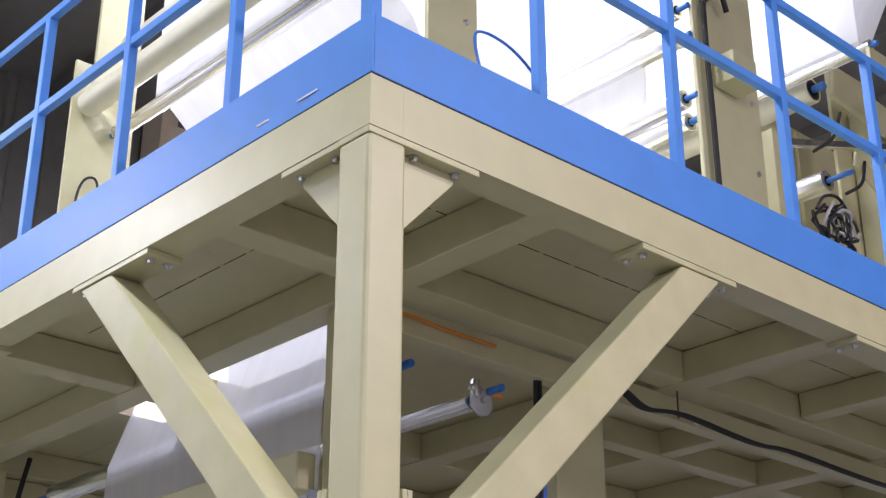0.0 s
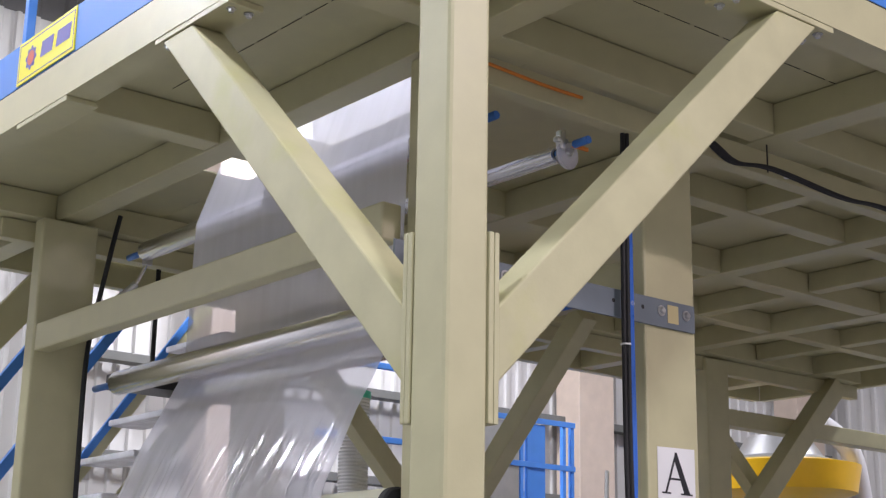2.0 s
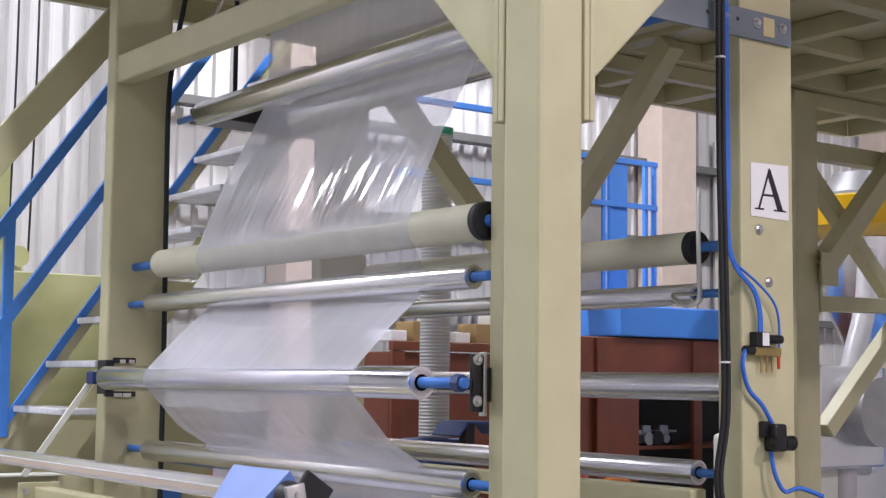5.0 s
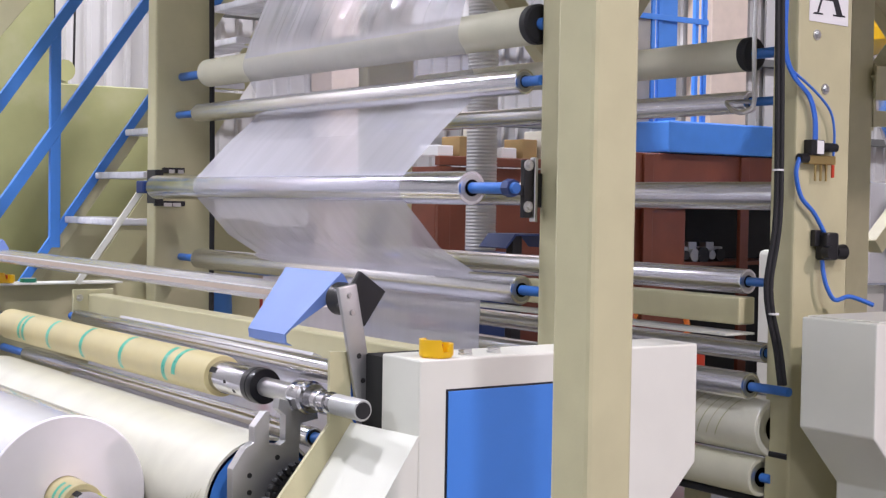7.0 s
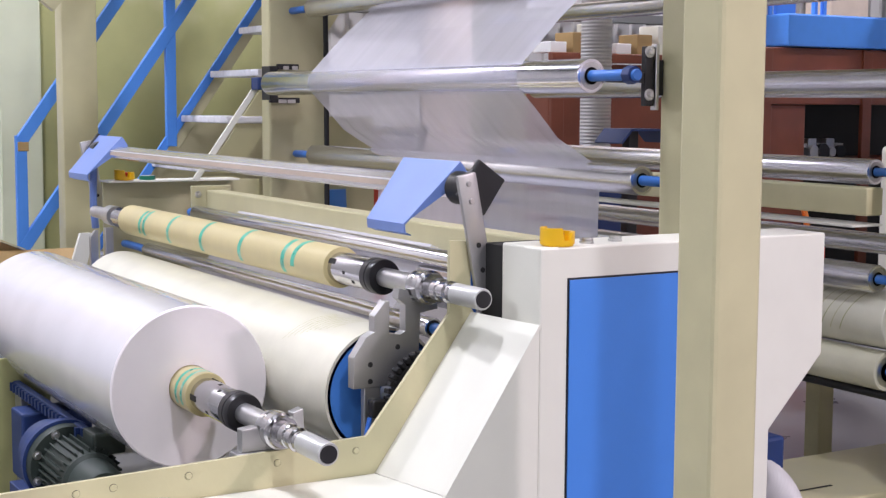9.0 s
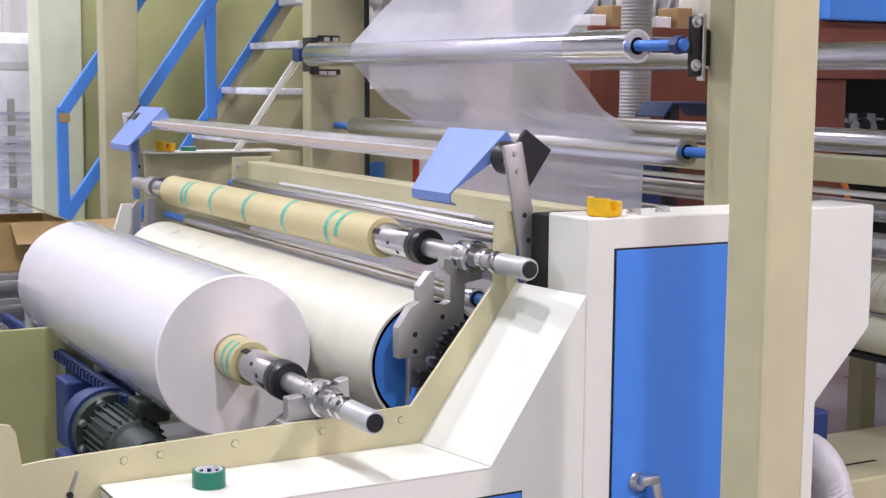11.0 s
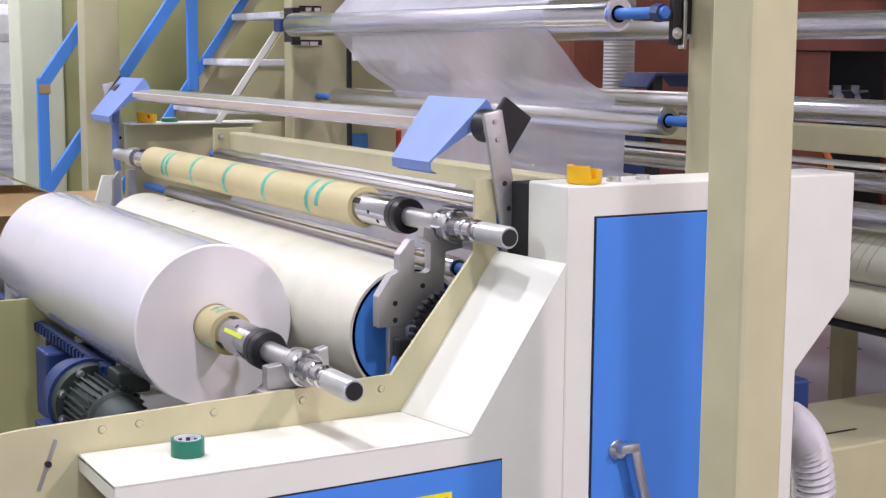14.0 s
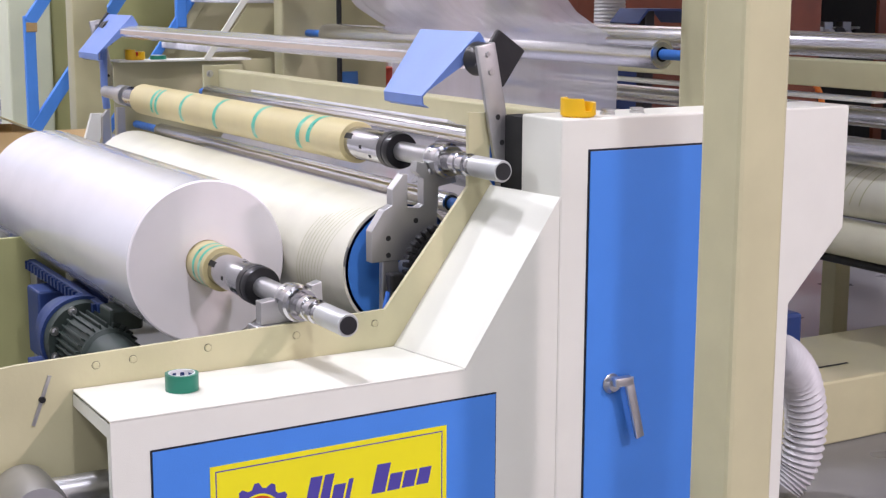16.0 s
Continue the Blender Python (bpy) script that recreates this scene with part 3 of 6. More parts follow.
def winder_cabinet():
    root = thing("winder_cabinet", "ivory winder side cabinet with a sloped front and blue panels", "machine cabinet")
    # hollow desk: sheet top, front, sloped lid
    part("front_sheet", slab_bm([(-1.473, 0.06), (-1.473, 0.7464), (-0.4185, 0.7464), (-0.094, 1.228), (-0.094, 0.06)], "y", CY0, CY0 + 0.006), IVORY, root)
    part("desk_top", slab_bm([(-1.475, CY0 - 0.001), (-0.4185, CY0 - 0.001), (-0.4725, CY1), (-1.475, CY1)], "z", 0.7465, 0.7535, 0.003), IVORY, root)
    # the sloped lid, its inner edge set back from the front one
    bm = bmesh.new()
    rim = []
    for y, xa, za, xb, zb in ((CY0 - 0.001, -0.418, 0.7535, -0.094, 1.235), (CY1, -0.472, 0.7535, -0.126, 1.235)):
        rim.append([bm.verts.new(c) for c in ((xa, y, za), (xb, y, zb), (xb + 0.006, y, zb - 0.006), (xa + 0.006, y, za - 0.006))])
    for k in range(4):
        bm.faces.new((rim[0][k], rim[0][(k + 1) % 4], rim[1][(k + 1) % 4], rim[1][k]))
    for r in rim:
        bm.faces.new(r)
    part("slope_top", bm, IVORY, root)
    part("side_lip", slab_bm([(CY0 + 0.006, 0.740), (CY1, 0.740), (CY1, 0.705), (CY0 + 0.03, 0.700), (CY0 + 0.006, 0.06)], "x", -1.474, -1.470), IVORY, root)
    part("upper_body", slab_bm([(-0.092, 0.02), (-0.092, 1.467), (1.074, 1.467), (1.074, 1.052), (0.842, 0.812), (0.842, 0.02)], "y", CY0, 0.890, 0.007), IVORY, root)
    # a near-black block stands in for the shade inside the swing-arm slot
    part("slot_shade", box_bm(-0.088, 0.20, 0.892, 1.012, 1.19, 1.455, 0), DARK, root, "slot for the swing arm, its shade set in as a dark block")
    # blue front panels in a dark joint
    part("joint", slab_bm([(-1.371, 0.094), (-1.371, 0.657), (-0.310, 0.668), (-0.310, 0.094)], "y", CY0 - 0.0015, CY0 + 0.001), INK, root)
    part("blue_panel", slab_bm([(-1.366, 0.10), (-1.366, 0.652), (-0.315, 0.663), (-0.315, 0.10)], "y", CY0 - 0.006, CY0 - 0.0016), BLUE_PANEL, root, "blue powder-coated panel")
    part("joint", box_bm(0.006, 0.706, CY0 - 0.0015, CY0 + 0.001, 0.194, 1.372, 0), INK, root)
    door = part("door", box_bm(0.012, 0.70, CY0 - 0.007, CY0 - 0.0016, 0.20, 1.366, 0.0015), BLUE_PANEL, root, "blue powder-coated door")
    # swing handle
    hx, hz, hy = 0.106, 0.640, CY0 - 0.007
    bm = bmesh.new()
    lathe(bm, [(hy, 0.030), (hy - 0.004, 0.032), (hy - 0.010, 0.026), (hy - 0.022, 0.022)], "y", (hx, 0, hz), 24)
    box(bm, hx - 0.014, hx + 0.055, hy - 0.048, hy - 0.018, hz - 0.004, hz + 0.026, 0.006)
    beam_between(bm, (hx + 0.038, hy - 0.040, hz + 0.012), (hx + 0.090, hy - 0.036, hz - 0.178), 0.032, 0.014, (1, 0, 0), 0.005)
    part("handle", bm, ZINC, door, "silver swing handle")
    # sign plate on the desk front
    sign = part("sign", slab_bm([(-1.211, 0.255), (-1.211, 0.586), (-0.484, 0.594), (-0.484, 0.263)], "y", CY0 - 0.0085, CY0 - 0.0062), SIGNYELLOW, root, "yellow maker's plate with a cog emblem")
    sign_face(sign, -1.211, -0.484, 0.259, 0.590, CY0 - 0.0086)
    # beige side plate inside the desk
    plate = [(-1.95, 0.05), (-1.95, 0.957), (-1.745, 0.952), (-1.712, 0.945), (-1.698, 0.925), (-1.684, 0.832), (-1.62, 0.838), (-0.50, 0.872), (-0.206, 1.235), (-0.206, 1.466), (-0.128, 1.462), (-0.128, 1.25), (-0.110, 1.225), (-0.096, 0.05)]
    part("side_plate", slab_bm(plate, "y", CY1 + 0.001, CY1 + 0.016), BEIGE, root, "beige inner side plate")
    for x, z in ((-1.406, 0.812), (-1.30, 0.816), (-1.078, 0.822), (-0.80, 0.826), (-0.537, 0.832)):
        part("screw", lathe_bm([(CY1 + 0.001, 0.0105), (CY1 - 0.001, 0.0105), (CY1 - 0.0012, 0.0088), (CY1 - 0.003, 0.008)], "y", (x, 0, z), 16), BEIGE, root)
        part("screw_rim", lathe_bm([(CY1 + 0.0005, 0.0116), (CY1 - 0.0004, 0.0114)], "y", (x, 0, z), 16), IRON, root)
    return root


def sign_face(sign, x0, x1, z0, z1, y):
    """Frame line, cog emblem and bars in place of the maker's name."""
    def flat(name, outline, mat, k=1):
        part(name, slab_bm(outline, "y", y - 0.0006 * k, y - 0.0006 * (k - 1) - 0.0001), mat, sign)
    sk = (0.008) / 0.727
    w, h = x1 - x0, z1 - z0
    m, lw = 0.014, 0.0035
    def q(a, b, c, d, mat, name="line"):
        flat(name, [(a, b + sk * (a - x0) - 0.004), (c, b + sk * (c - x0) - 0.004), (c, d + sk * (c - x0) - 0.004), (a, d + sk * (a - x0) - 0.004)], mat)
    q(x0 + m, z1 - m - lw, x1 - m, z1 - m, SIGNINK)
    q(x0 + m, z0 + m, x1 - m, z0 + m + lw, SIGNINK)
    q(x0 + m, z0 + m + lw, x0 + m + lw, z1 - m - lw, SIGNINK)
    q(x1 - m - lw, z0 + m + lw, x1 - m, z1 - m - lw, SIGNINK)
    cx, cz, R = x0 + 0.19 * w, z0 + 0.50 * h, 0.29 * h
    pts = []
    for k in range(48):
        a = 2 * math.pi * k / 48
        r = R * (1.0 if k % 4 < 2 else 0.84)
        pts.append((cx + r * math.cos(a), cz + r * math.sin(a)))
    flat("cog", pts, SIGNINK)
    circle = lambda r, n=28: [(cx + r * math.cos(2 * math.pi * k / n), cz + r * math.sin(2 * math.pi * k / n)) for k in range(n)]
    flat("cog_disc", circle(R * 0.68), SIGNYELLOW, 2)
    flat("cog_ring", circle(R * 0.62), SIGNRED, 3)
    flat("cog_centre", circle(R * 0.48), SIGNYELLOW, 4)
    for s in (-1, 1):
        flat("leaf", [(cx, cz - 0.3 * R), (cx + s * 0.16 * R, cz - 0.02 * R), (cx + s * 0.40 * R, cz + 0.18 * R), (cx + s * 0.30 * R, cz - 0.08 * R)], SIGNRED, 5)
    # the name's two words as slanted bars
    bz, bh = z0 + 0.50 * h, 0.15 * h
    for a, b, k in ((0.375, 0.425, 1.7), (0.435, 0.475, 1.7), (0.485, 0.535, 1.0), (0.545, 0.565, 1.2), (0.66, 0.72, 1.7), (0.73, 0.785, 1.0), (0.795, 0.85, 1.0), (0.86, 0.915, 1.0)):
        lift = 0.011 * (a - 0.375)
        flat("word_bar", [(x0 + a * w, bz + lift), (x0 + b * w, bz + lift), (x0 + b * w + 0.012 * k, bz + bh * k + lift), (x0 + a * w + 0.012 * k, bz + bh * k + lift)], SIGNINK)
    flat("word_bar", [(x0 + 0.38 * w, z0 + 0.2 * h), (x0 + 0.95 * w, z0 + 0.2 * h), (x0 + 0.95 * w, z0 + 0.3 * h), (x0 + 0.38 * w, z0 + 0.3 * h)], SIGNINK)


winder_cabinet()


# the cabinet of station A, seen past the column
def far_cabinet():
    root = thing("winder_cabinet", "ivory winder side cabinet beside the A column", "machine cabinet")
    out = [(2.035, 1.500), (3.2, 1.500), (3.55, 0.8), (3.55, 0.02), (2.27, 0.02), (2.27, 0.80), (2.035, 1.05)]
    part("body", slab_bm(out, "y", CY0, 1.05, 0.007), IVORY, root)
    part("top_sheet", box_bm(2.06, 3.19, CY0 + 0.01, 1.04, 1.5005, 1.5065, 0.002), IVORY, root)
    part("door", box_bm(2.42, 3.1, CY0 - 0.006, CY0 - 0.001, 0.2, 1.40, 0.002), BLUE_PANEL, root, "blue powder-coated door")


far_cabinet()


# ---- winding drum, shafts and rolls of station B ----
def drum(x, z, r, y0, y1, label):
    root = thing("winding_drum", label, "drum", at=(x, 0, z))
    bm = bmesh.new()
    lathe(bm, [(y0, r * 0.955), (y0, r), (y1, r), (y1, r * 0.955)], "y", (0, 0, 0), 72, close=False)
    part("shell", bm, DRUMSKIN, root)
    # edges of the spiral wrap near the end
    for k in range(9):
        bm = bmesh.new()
        a0 = 1.45 + k * 0.06
        vs = []
        for j in range(22):
            a = a0 + j * 0.07
            yy = y0 + 0.03 + k * 0.030 + j * 0.0075
            vs.append((bm.verts.new((math.cos(a) * (r + 0.0012), yy, math.sin(a) * (r + 0.0012))), bm.verts.new((math.cos(a) * (r + 0.0012), yy + 0.0025, math.sin(a) * (r + 0.0012)))))
        for p, q in zip(vs, vs[1:]):
            bm.faces.new((p[0], q[0], q[1], p[1]))
        part("wrap_edge", bm, OLIVE, root)
    bm = bmesh.new()
    lathe(bm, [(y0 + 0.004, r * 0.955), (y0 + 0.004, r * 0.90), (y0 + 0.014, r * 0.88), (y0 + 0.014, r * 0.35), (y0 - 0.02, r * 0.33), (y0 - 0.02, 0.03)], "y", (0, 0, 0), 64)
    part("end_disc", bm, BLUE, root, "blue painted end disc")
    part("end_disc", lathe_bm([(y1 - 0.004, r * 0.955), (y1 - 0.02, r * 0.3), (y1 - 0.02, 0.03)], "y", (0, 0, 0), 48), BLUE, root)
    bm = bmesh.new()
    for j in range(6):
        a, b = 2.25 + j * 0.05, 2.30 + j * 0.05
        v = [bm.verts.new((math.cos(t) * rr, y0 - 0.0015, math.sin(t) * rr)) for t, rr in ((a, r * 0.957), (b, r * 0.957), (b, r * 1.0), (a, r * 1.0))]
        bm.faces.new(v)
    part("tape_patch", bm, STEEL, root, "grey tape patch on the drum rim")
    part("axle", lathe_bm([(y0 - 0.26, 0.028), (y0 - 0.02, 0.03)], "y", (0, 0, 0), 20), STEEL, root)
    return root


DRUM = drum(-0.29, 0.94, 0.217, 1.30, 4.08, "cream wrapped winding drum with blue end discs")


def shaft_profile(root, tip, y_core, core_end, far_end, steel=SHAFT):
    """The parts of an air shaft at the origin's axis; y positions are absolute."""
    part("end_sleeve", lathe_bm([(tip, 0.020), (tip, 0.031), (tip + 0.005, 0.034), (tip + 0.158, 0.034), (tip + 0.158, 0.030)], "y", (0, 0, 0), 28), SATIN, root, "satin grey shaft end")
    part("journal", lathe_bm([(tip + 0.159, 0.028), (tip + 0.165, 0.030), (tip + 0.19, 0.030), (tip + 0.195, 0.036), (tip + 0.215, 0.036), (tip + 0.218, 0.033), (tip + 0.24, 0.033), (tip + 0.243, 0.037), (tip + 0.27, 0.037), (tip + 0.273, 0.034), (tip + 0.30, 0.034)], "y", (0, 0, 0), 28), steel, root)
    part("plug", lathe_bm([(tip - 0.003, 0.012), (tip - 0.003, 0.026), (tip + 0.002, 0.027)], "y", (0, 0, 0), 20), IRON, root, "black plug in the shaft end")
    b = tip + 0.30
    part("bearing", lathe_bm([(b, 0.034), (b, 0.047), (b + 0.012, 0.050), (b + 0.018, 0.046), (b + 0.024, 0.056), (b + 0.060, 0.056), (b + 0.066, 0.048), (b + 0.085, 0.052), (b + 0.10, 0.052), (b + 0.10, 0.03)], "y", (0, 0, 0), 32), SHAFT, root, "bright bearing rings")
    c = y_core - 0.33
    part("neck", lathe_bm([(b + 0.10, 0.033), (c, 0.033)], "y", (0, 0, 0), 24), STEEL, root)
    part("collar", lathe_bm([(c, 0.034), (c, 0.060), (c + 0.01, 0.063), (c + 0.03, 0.063), (c + 0.034, 0.058), (c + 0.04, 0.063), (c + 0.07, 0.063), (c + 0.075, 0.05)], "y", (0, 0, 0), 32), IRON, root, "black clamping collar")
    part("sleeve", lathe_bm([(c + 0.075, 0.050), (c + 0.075, 0.0565), (c + 0.078, 0.0575), (y_core + 0.05, 0.0575)], "y", (0, 0, 0), 32), steel, root, "bright chucking sleeve")
    for k in range(3):
        for j, yy in enumerate((c + 0.14, c + 0.20)):
            a = 2 * math.pi * k / 3 + 0.5 * j
            bm = box_bm(-0.006, 0.006, yy - 0.008, yy + 0.008, 0.0565, 0.0585, 0)
            bmesh.ops.transform(bm, matrix=pose(0, 0, 0, 0, math.degrees(a), 0), verts=bm.verts)
            part("slot", bm, DARK, root)
        bm = box_bm(-0.010, 0.010, y_core - 0.05, y_core + 0.01, 0.0565, 0.0588, 0)
        bmesh.ops.transform(bm, matrix=pose(0, 0, 0, 0, 120 * k + 60, 0), verts=bm.verts)
        part("slot", bm, DARK, root)
    part("sleeve", lathe_bm([(core_end - 0.02, 0.057), (core_end + 0.16, 0.057), (core_end + 0.16, 0.045), (core_end + 0.22, 0.045), (core_end + 0.22, 0.033)], "y", (0, 0, 0), 32), steel, root)
    part("bearing", lathe_bm([(core_end + 0.26, 0.033), (core_end + 0.26, 0.052), (core_end + 0.36, 0.052), (core_end + 0.36, 0.034), (far_end, 0.032), (far_end, 0.02)], "y", (0, 0, 0), 28), ZINC, root)


def core_tube(root, y0, y1, r=0.075):
    part("core", lathe_bm([(y0 + 0.02, 0.0575), (y0, 0.0575), (y0, r - 0.002), (y0 + 0.002, r), (y1 - 0.002, r), (y1, r - 0.002), (y1, 0.0575)], "y", (0, 0, 0), 40), CARD, root, "brown paper core")


def tape_ring(root, y, a0, a1, wide=0.034, slant=0.03, r=0.0756):
    bm = bmesh.new()
    n, vs = 24, []
    for k in range(n + 1):
        a = a0 + (a1 - a0) * k / n
        yy = y + slant * k / n
        vs.append((bm.verts.new((math.cos(a) * r, yy, math.sin(a) * r)), bm.verts.new((math.cos(a) * r, yy + wide, math.sin(a) * r))))
    for p, q in zip(vs, vs[1:]):
        bm.faces.new((p[0], q[0], q[1], p[1]))
    part("tape_strip", bm, TEAL_TAPE, root, "teal tape strip")


def empty_shaft():
    root = thing("core_shaft", "steel winding shaft with an empty brown paper core", "winding shaft", at=(-0.205, 0, 1.303))
    shaft_profile(root, 0.815, 1.785, 4.17, 4.80)
    core_tube(root, 1.785, 4.17)
    for y, a, b in ((2.01, 1.5, 3.4), (2.11, 1.8, 3.9), (2.54, 1.6, 3.9), (2.98, 1.7, 3.9), (3.40, 1.8, 3.9), (3.74, 1.9, 3.8), (3.80, 2.0, 3.7)):
        tape_ring(root, y, a, b)
    return root


empty_shaft()

R2X, R2Z, R2R = -0.79, 0.922, 0.283


def full_roll():
    root = thing("film_roll", "large roll of clear film on a steel winding shaft", "film roll", at=(R2X, 0, R2Z))
    shaft_profile(root, 0.685, 1.62, 4.06, 4.8)
    core_tube(root, 1.62, 4.06)
    for y in (1.64, 1.69):
        tape_ring(root, y, 0.4, 5.2, 0.02, 0.015)
    bm = box_bm(-0.007, 0.007, 1.40, 1.55, 0.0572, 0.0592, 0)
    bmesh.ops.transform(bm, matrix=pose(0, 0, 0, 0, 121.5, 0), verts=bm.verts)
    part("marker_stripe", bm, LIME, root, "lime marker stripe")
    bm = bmesh.new()
    r = R2R
    rings = lathe(bm, [(1.775, 0.0765), (1.770, 0.15), (1.774, 0.22), (1.768, r - 0.006), (1.775, r), (3.80, r), (3.806, r - 0.006), (3.80, 0.0765)], "y", (0, 0, 0), 96, close=False)
    for f in bm.faces:
        ys = [v.co.y for v in f.verts]
        f.material_index = 0 if max(ys) - min(ys) > 0.5 else 1
    part("wound_film", bm, [ROLLSKIN, ROLLEND], root, "tightly wound clear film")
    return root


ROLL = full_roll()


# ---- station B: cutter rail, guards, arms, brackets, lower rollers ----
def guard_plate(y0, y1, name="guard_plate"):
    root = thing(name, "bent blue sheet-metal guard over the cutter rail", "guard", "cutter guards")
    out = [(-0.088, 1.704), (-0.262, 1.504), (-0.260, 1.480), (-0.240, 1.467), (-0.241, 1.470), (-0.265, 1.476), (-0.268, 1.507), (-0.094, 1.709), (-0.06, 1.66), (-0.063, 1.657)]
    bm = slab_bm(out, "y", y0, y1)
    # the lower edge is cut narrower than the bend
    for v in bm.verts:
        k = min(1.0, max(0.0, (1.704 - v.co.z) / 0.2)) if v.co.x < -0.09 else 0.0
        v.co.y += 0.066 * k if v.co.y < (y0 + y1) / 2 else (-0.060 * k if y0 < 3 else 0.0)
    part("sheet", bm, BLUE_SOFT, root)


guard_plate(1.14, 1.525)
guard_plate(4.66, 5.08)


def cutter():
    root = thing("cutter_rail", "long cutter rail on two swing arms across the winder", "cutter rail")
    out = [(-0.150, 1.60), (-0.150, 1.640), (-0.120, 1.655), (-0.060, 1.655), (-0.050, 1.640), (-0.050, 1.60), (-0.085, 1.588), (-0.115, 1.588)]
    part("rail", slab_bm(out, "y", 1.24, 4.98), ALU, root, "anodised rail")
    part("stripe", box_bm(-0.1525, -0.1502, 1.5, 4.7, 1.612, 1.630, 0), PINKCOL, root, "pinkish strip along the rail")
    part("stripe", box_bm(-0.1525, -0.1502, 1.5, 4.7, 1.633, 1.637, 0), WHITE, root)
    for y, s in ((1.0, 1), (5.11, -1)):
        bm = bmesh.new()
        beam_between(bm, (-0.160, y, 1.676), (-0.075, y, 1.250), 0.020, 0.070, (0, 1, 0), 0.006)
        arm = part("arm", bm, STEEL, root, "bare steel swing arm", smooth=True)
        for z, x in ((1.645, -0.154), (1.59, -0.143), (1.45, -0.115), (1.37, -0.099)):
            part("hole" if z < 1.5 else "screw", lathe_bm([(y - 0.0105, 0.009), (y - (0.016 if z > 1.5 else 0.0108), 0.008)], "y", (x, 0, z), 12), ZINC if z > 1.5 else DARK, arm)
        part("pivot", lathe_bm([(y - 0.02, 0.022), (y - 0.012, 0.024), (y + 0.10, 0.024)], "y", (-0.078, 0, 1.268), 20), STEEL, root)
        bm = bmesh.new()
        box(bm, -0.15, -0.03, y + 0.012 * s, y + 0.035 * s, 1.56, 1.70, 0.006, Matrix.Translation((-0.09, 0, 1.63)) @ pose(0, 0, 0, 0, 35, 0) @ Matrix.Translation((0.09, 0, -1.63)))
        part("block", bm, IRON, root, "black mounting block")
        part("block", lathe_bm([(y + 0.04 * s, 0.05), (y + 0.13 * s, 0.055), (y + 0.15 * s, 0.035)], "y", (-0.105, 0, 1.625), 20), IRON, root, "black cylinder")
        part("screw", bolt_bm((-0.15, y + 0.03, 1.60), "-y", 0.008, 0.01), ZINC, root)
    part("air_tube", pipe(bmesh.new(), [(-0.09, 1.06, 1.20), (-0.10, 1.05, 1.30), (-0.10, 1.06, 1.40), (-0.07, 1.08, 1.56)], 0.010), BLUE_HOSE, root, "blue air tube")
    part("air_tube", pipe(bmesh.new(), [(-0.16, 4.95, 1.20), (-0.17, 4.95, 1.35), (-0.16, 4.96, 1.58)], 0.020), BLUE_SOFT, root)


cutter()


def bearing_bracket(y, label, group="shaft brackets"):
    """A plate with two prongs that holds the empty core's shaft beside the drum."""
    root = thing("shaft_bracket", label, "bracket", group)
    out = [(-0.46, 0.985), (-0.46, 1.085), (-0.415, 1.150), (-0.385, 1.165), (-0.385, 1.215), (-0.345, 1.262), (-0.330, 1.262), (-0.330, 1.155), (-0.290, 1.150), (-0.272, 1.160),
           (-0.272, 1.245), (-0.300, 1.268), (-0.296, 1.300), (-0.262, 1.292), (-0.250, 1.258), (-0.155, 1.255), (-0.150, 1.225), (-0.215, 1.215), (-0.220, 1.12), (-0.225, 0.985)]
    part("plate", slab_bm(out, "y", y, y + 0.040, 0.0015), STEEL, root)
    for x, z in ((-0.30, 1.11), (-0.40, 1.06), (-0.40, 1.005)):
        part("hole", lathe_bm([(y - 0.0006, 0.009), (y - 0.0002, 0.009)], "y", (x, 0, z), 12), DARK, root)
    part("arm", box_bm(-0.42, -0.36, y + 0.004, y + 0.03, 0.70, 0.99), STEEL, root)
    return root


bearing_bracket(1.185, "grey steel bracket with two prongs beside the drum")
far_rest = thing("shaft_bracket", "slim grey steel prongs at the drum's other end", "bracket", "shaft brackets")
part("prong", slab_bm([(-0.345, 1.00), (-0.345, 1.20), (-0.318, 1.235), (-0.305, 1.235), (-0.305, 1.00)], "y", 4.42, 4.45, 0.001), STEEL, far_rest)
part("prong", slab_bm([(-0.265, 1.00), (-0.265, 1.245), (-0.225, 1.245), (-0.225, 1.00)], "y", 4.42, 4.45, 0.001), STEEL, far_rest)
part("plate", box_bm(-0.36, -0.21, 4.42, 4.45, 0.66, 0.998, 0.002), STEEL, far_rest)
b2 = thing("shaft_rest", "small grey steel rest under the roll's shaft", "bracket")
part("block", slab_bm([(-0.90, 0.86), (-0.90, 0.93), (-0.85, 0.935), (-0.83, 0.89), (-0.76, 0.885), (-0.735, 0.915), (-0.735, 0.965), (-0.70, 0.975), (-0.695, 0.86)], "y", 1.045, 1.085, 0.003), STEEL, b2)
part("foot", box_bm(-0.92, -0.66, 1.035, 1.10, 0.70, 0.86), STEEL, b2)


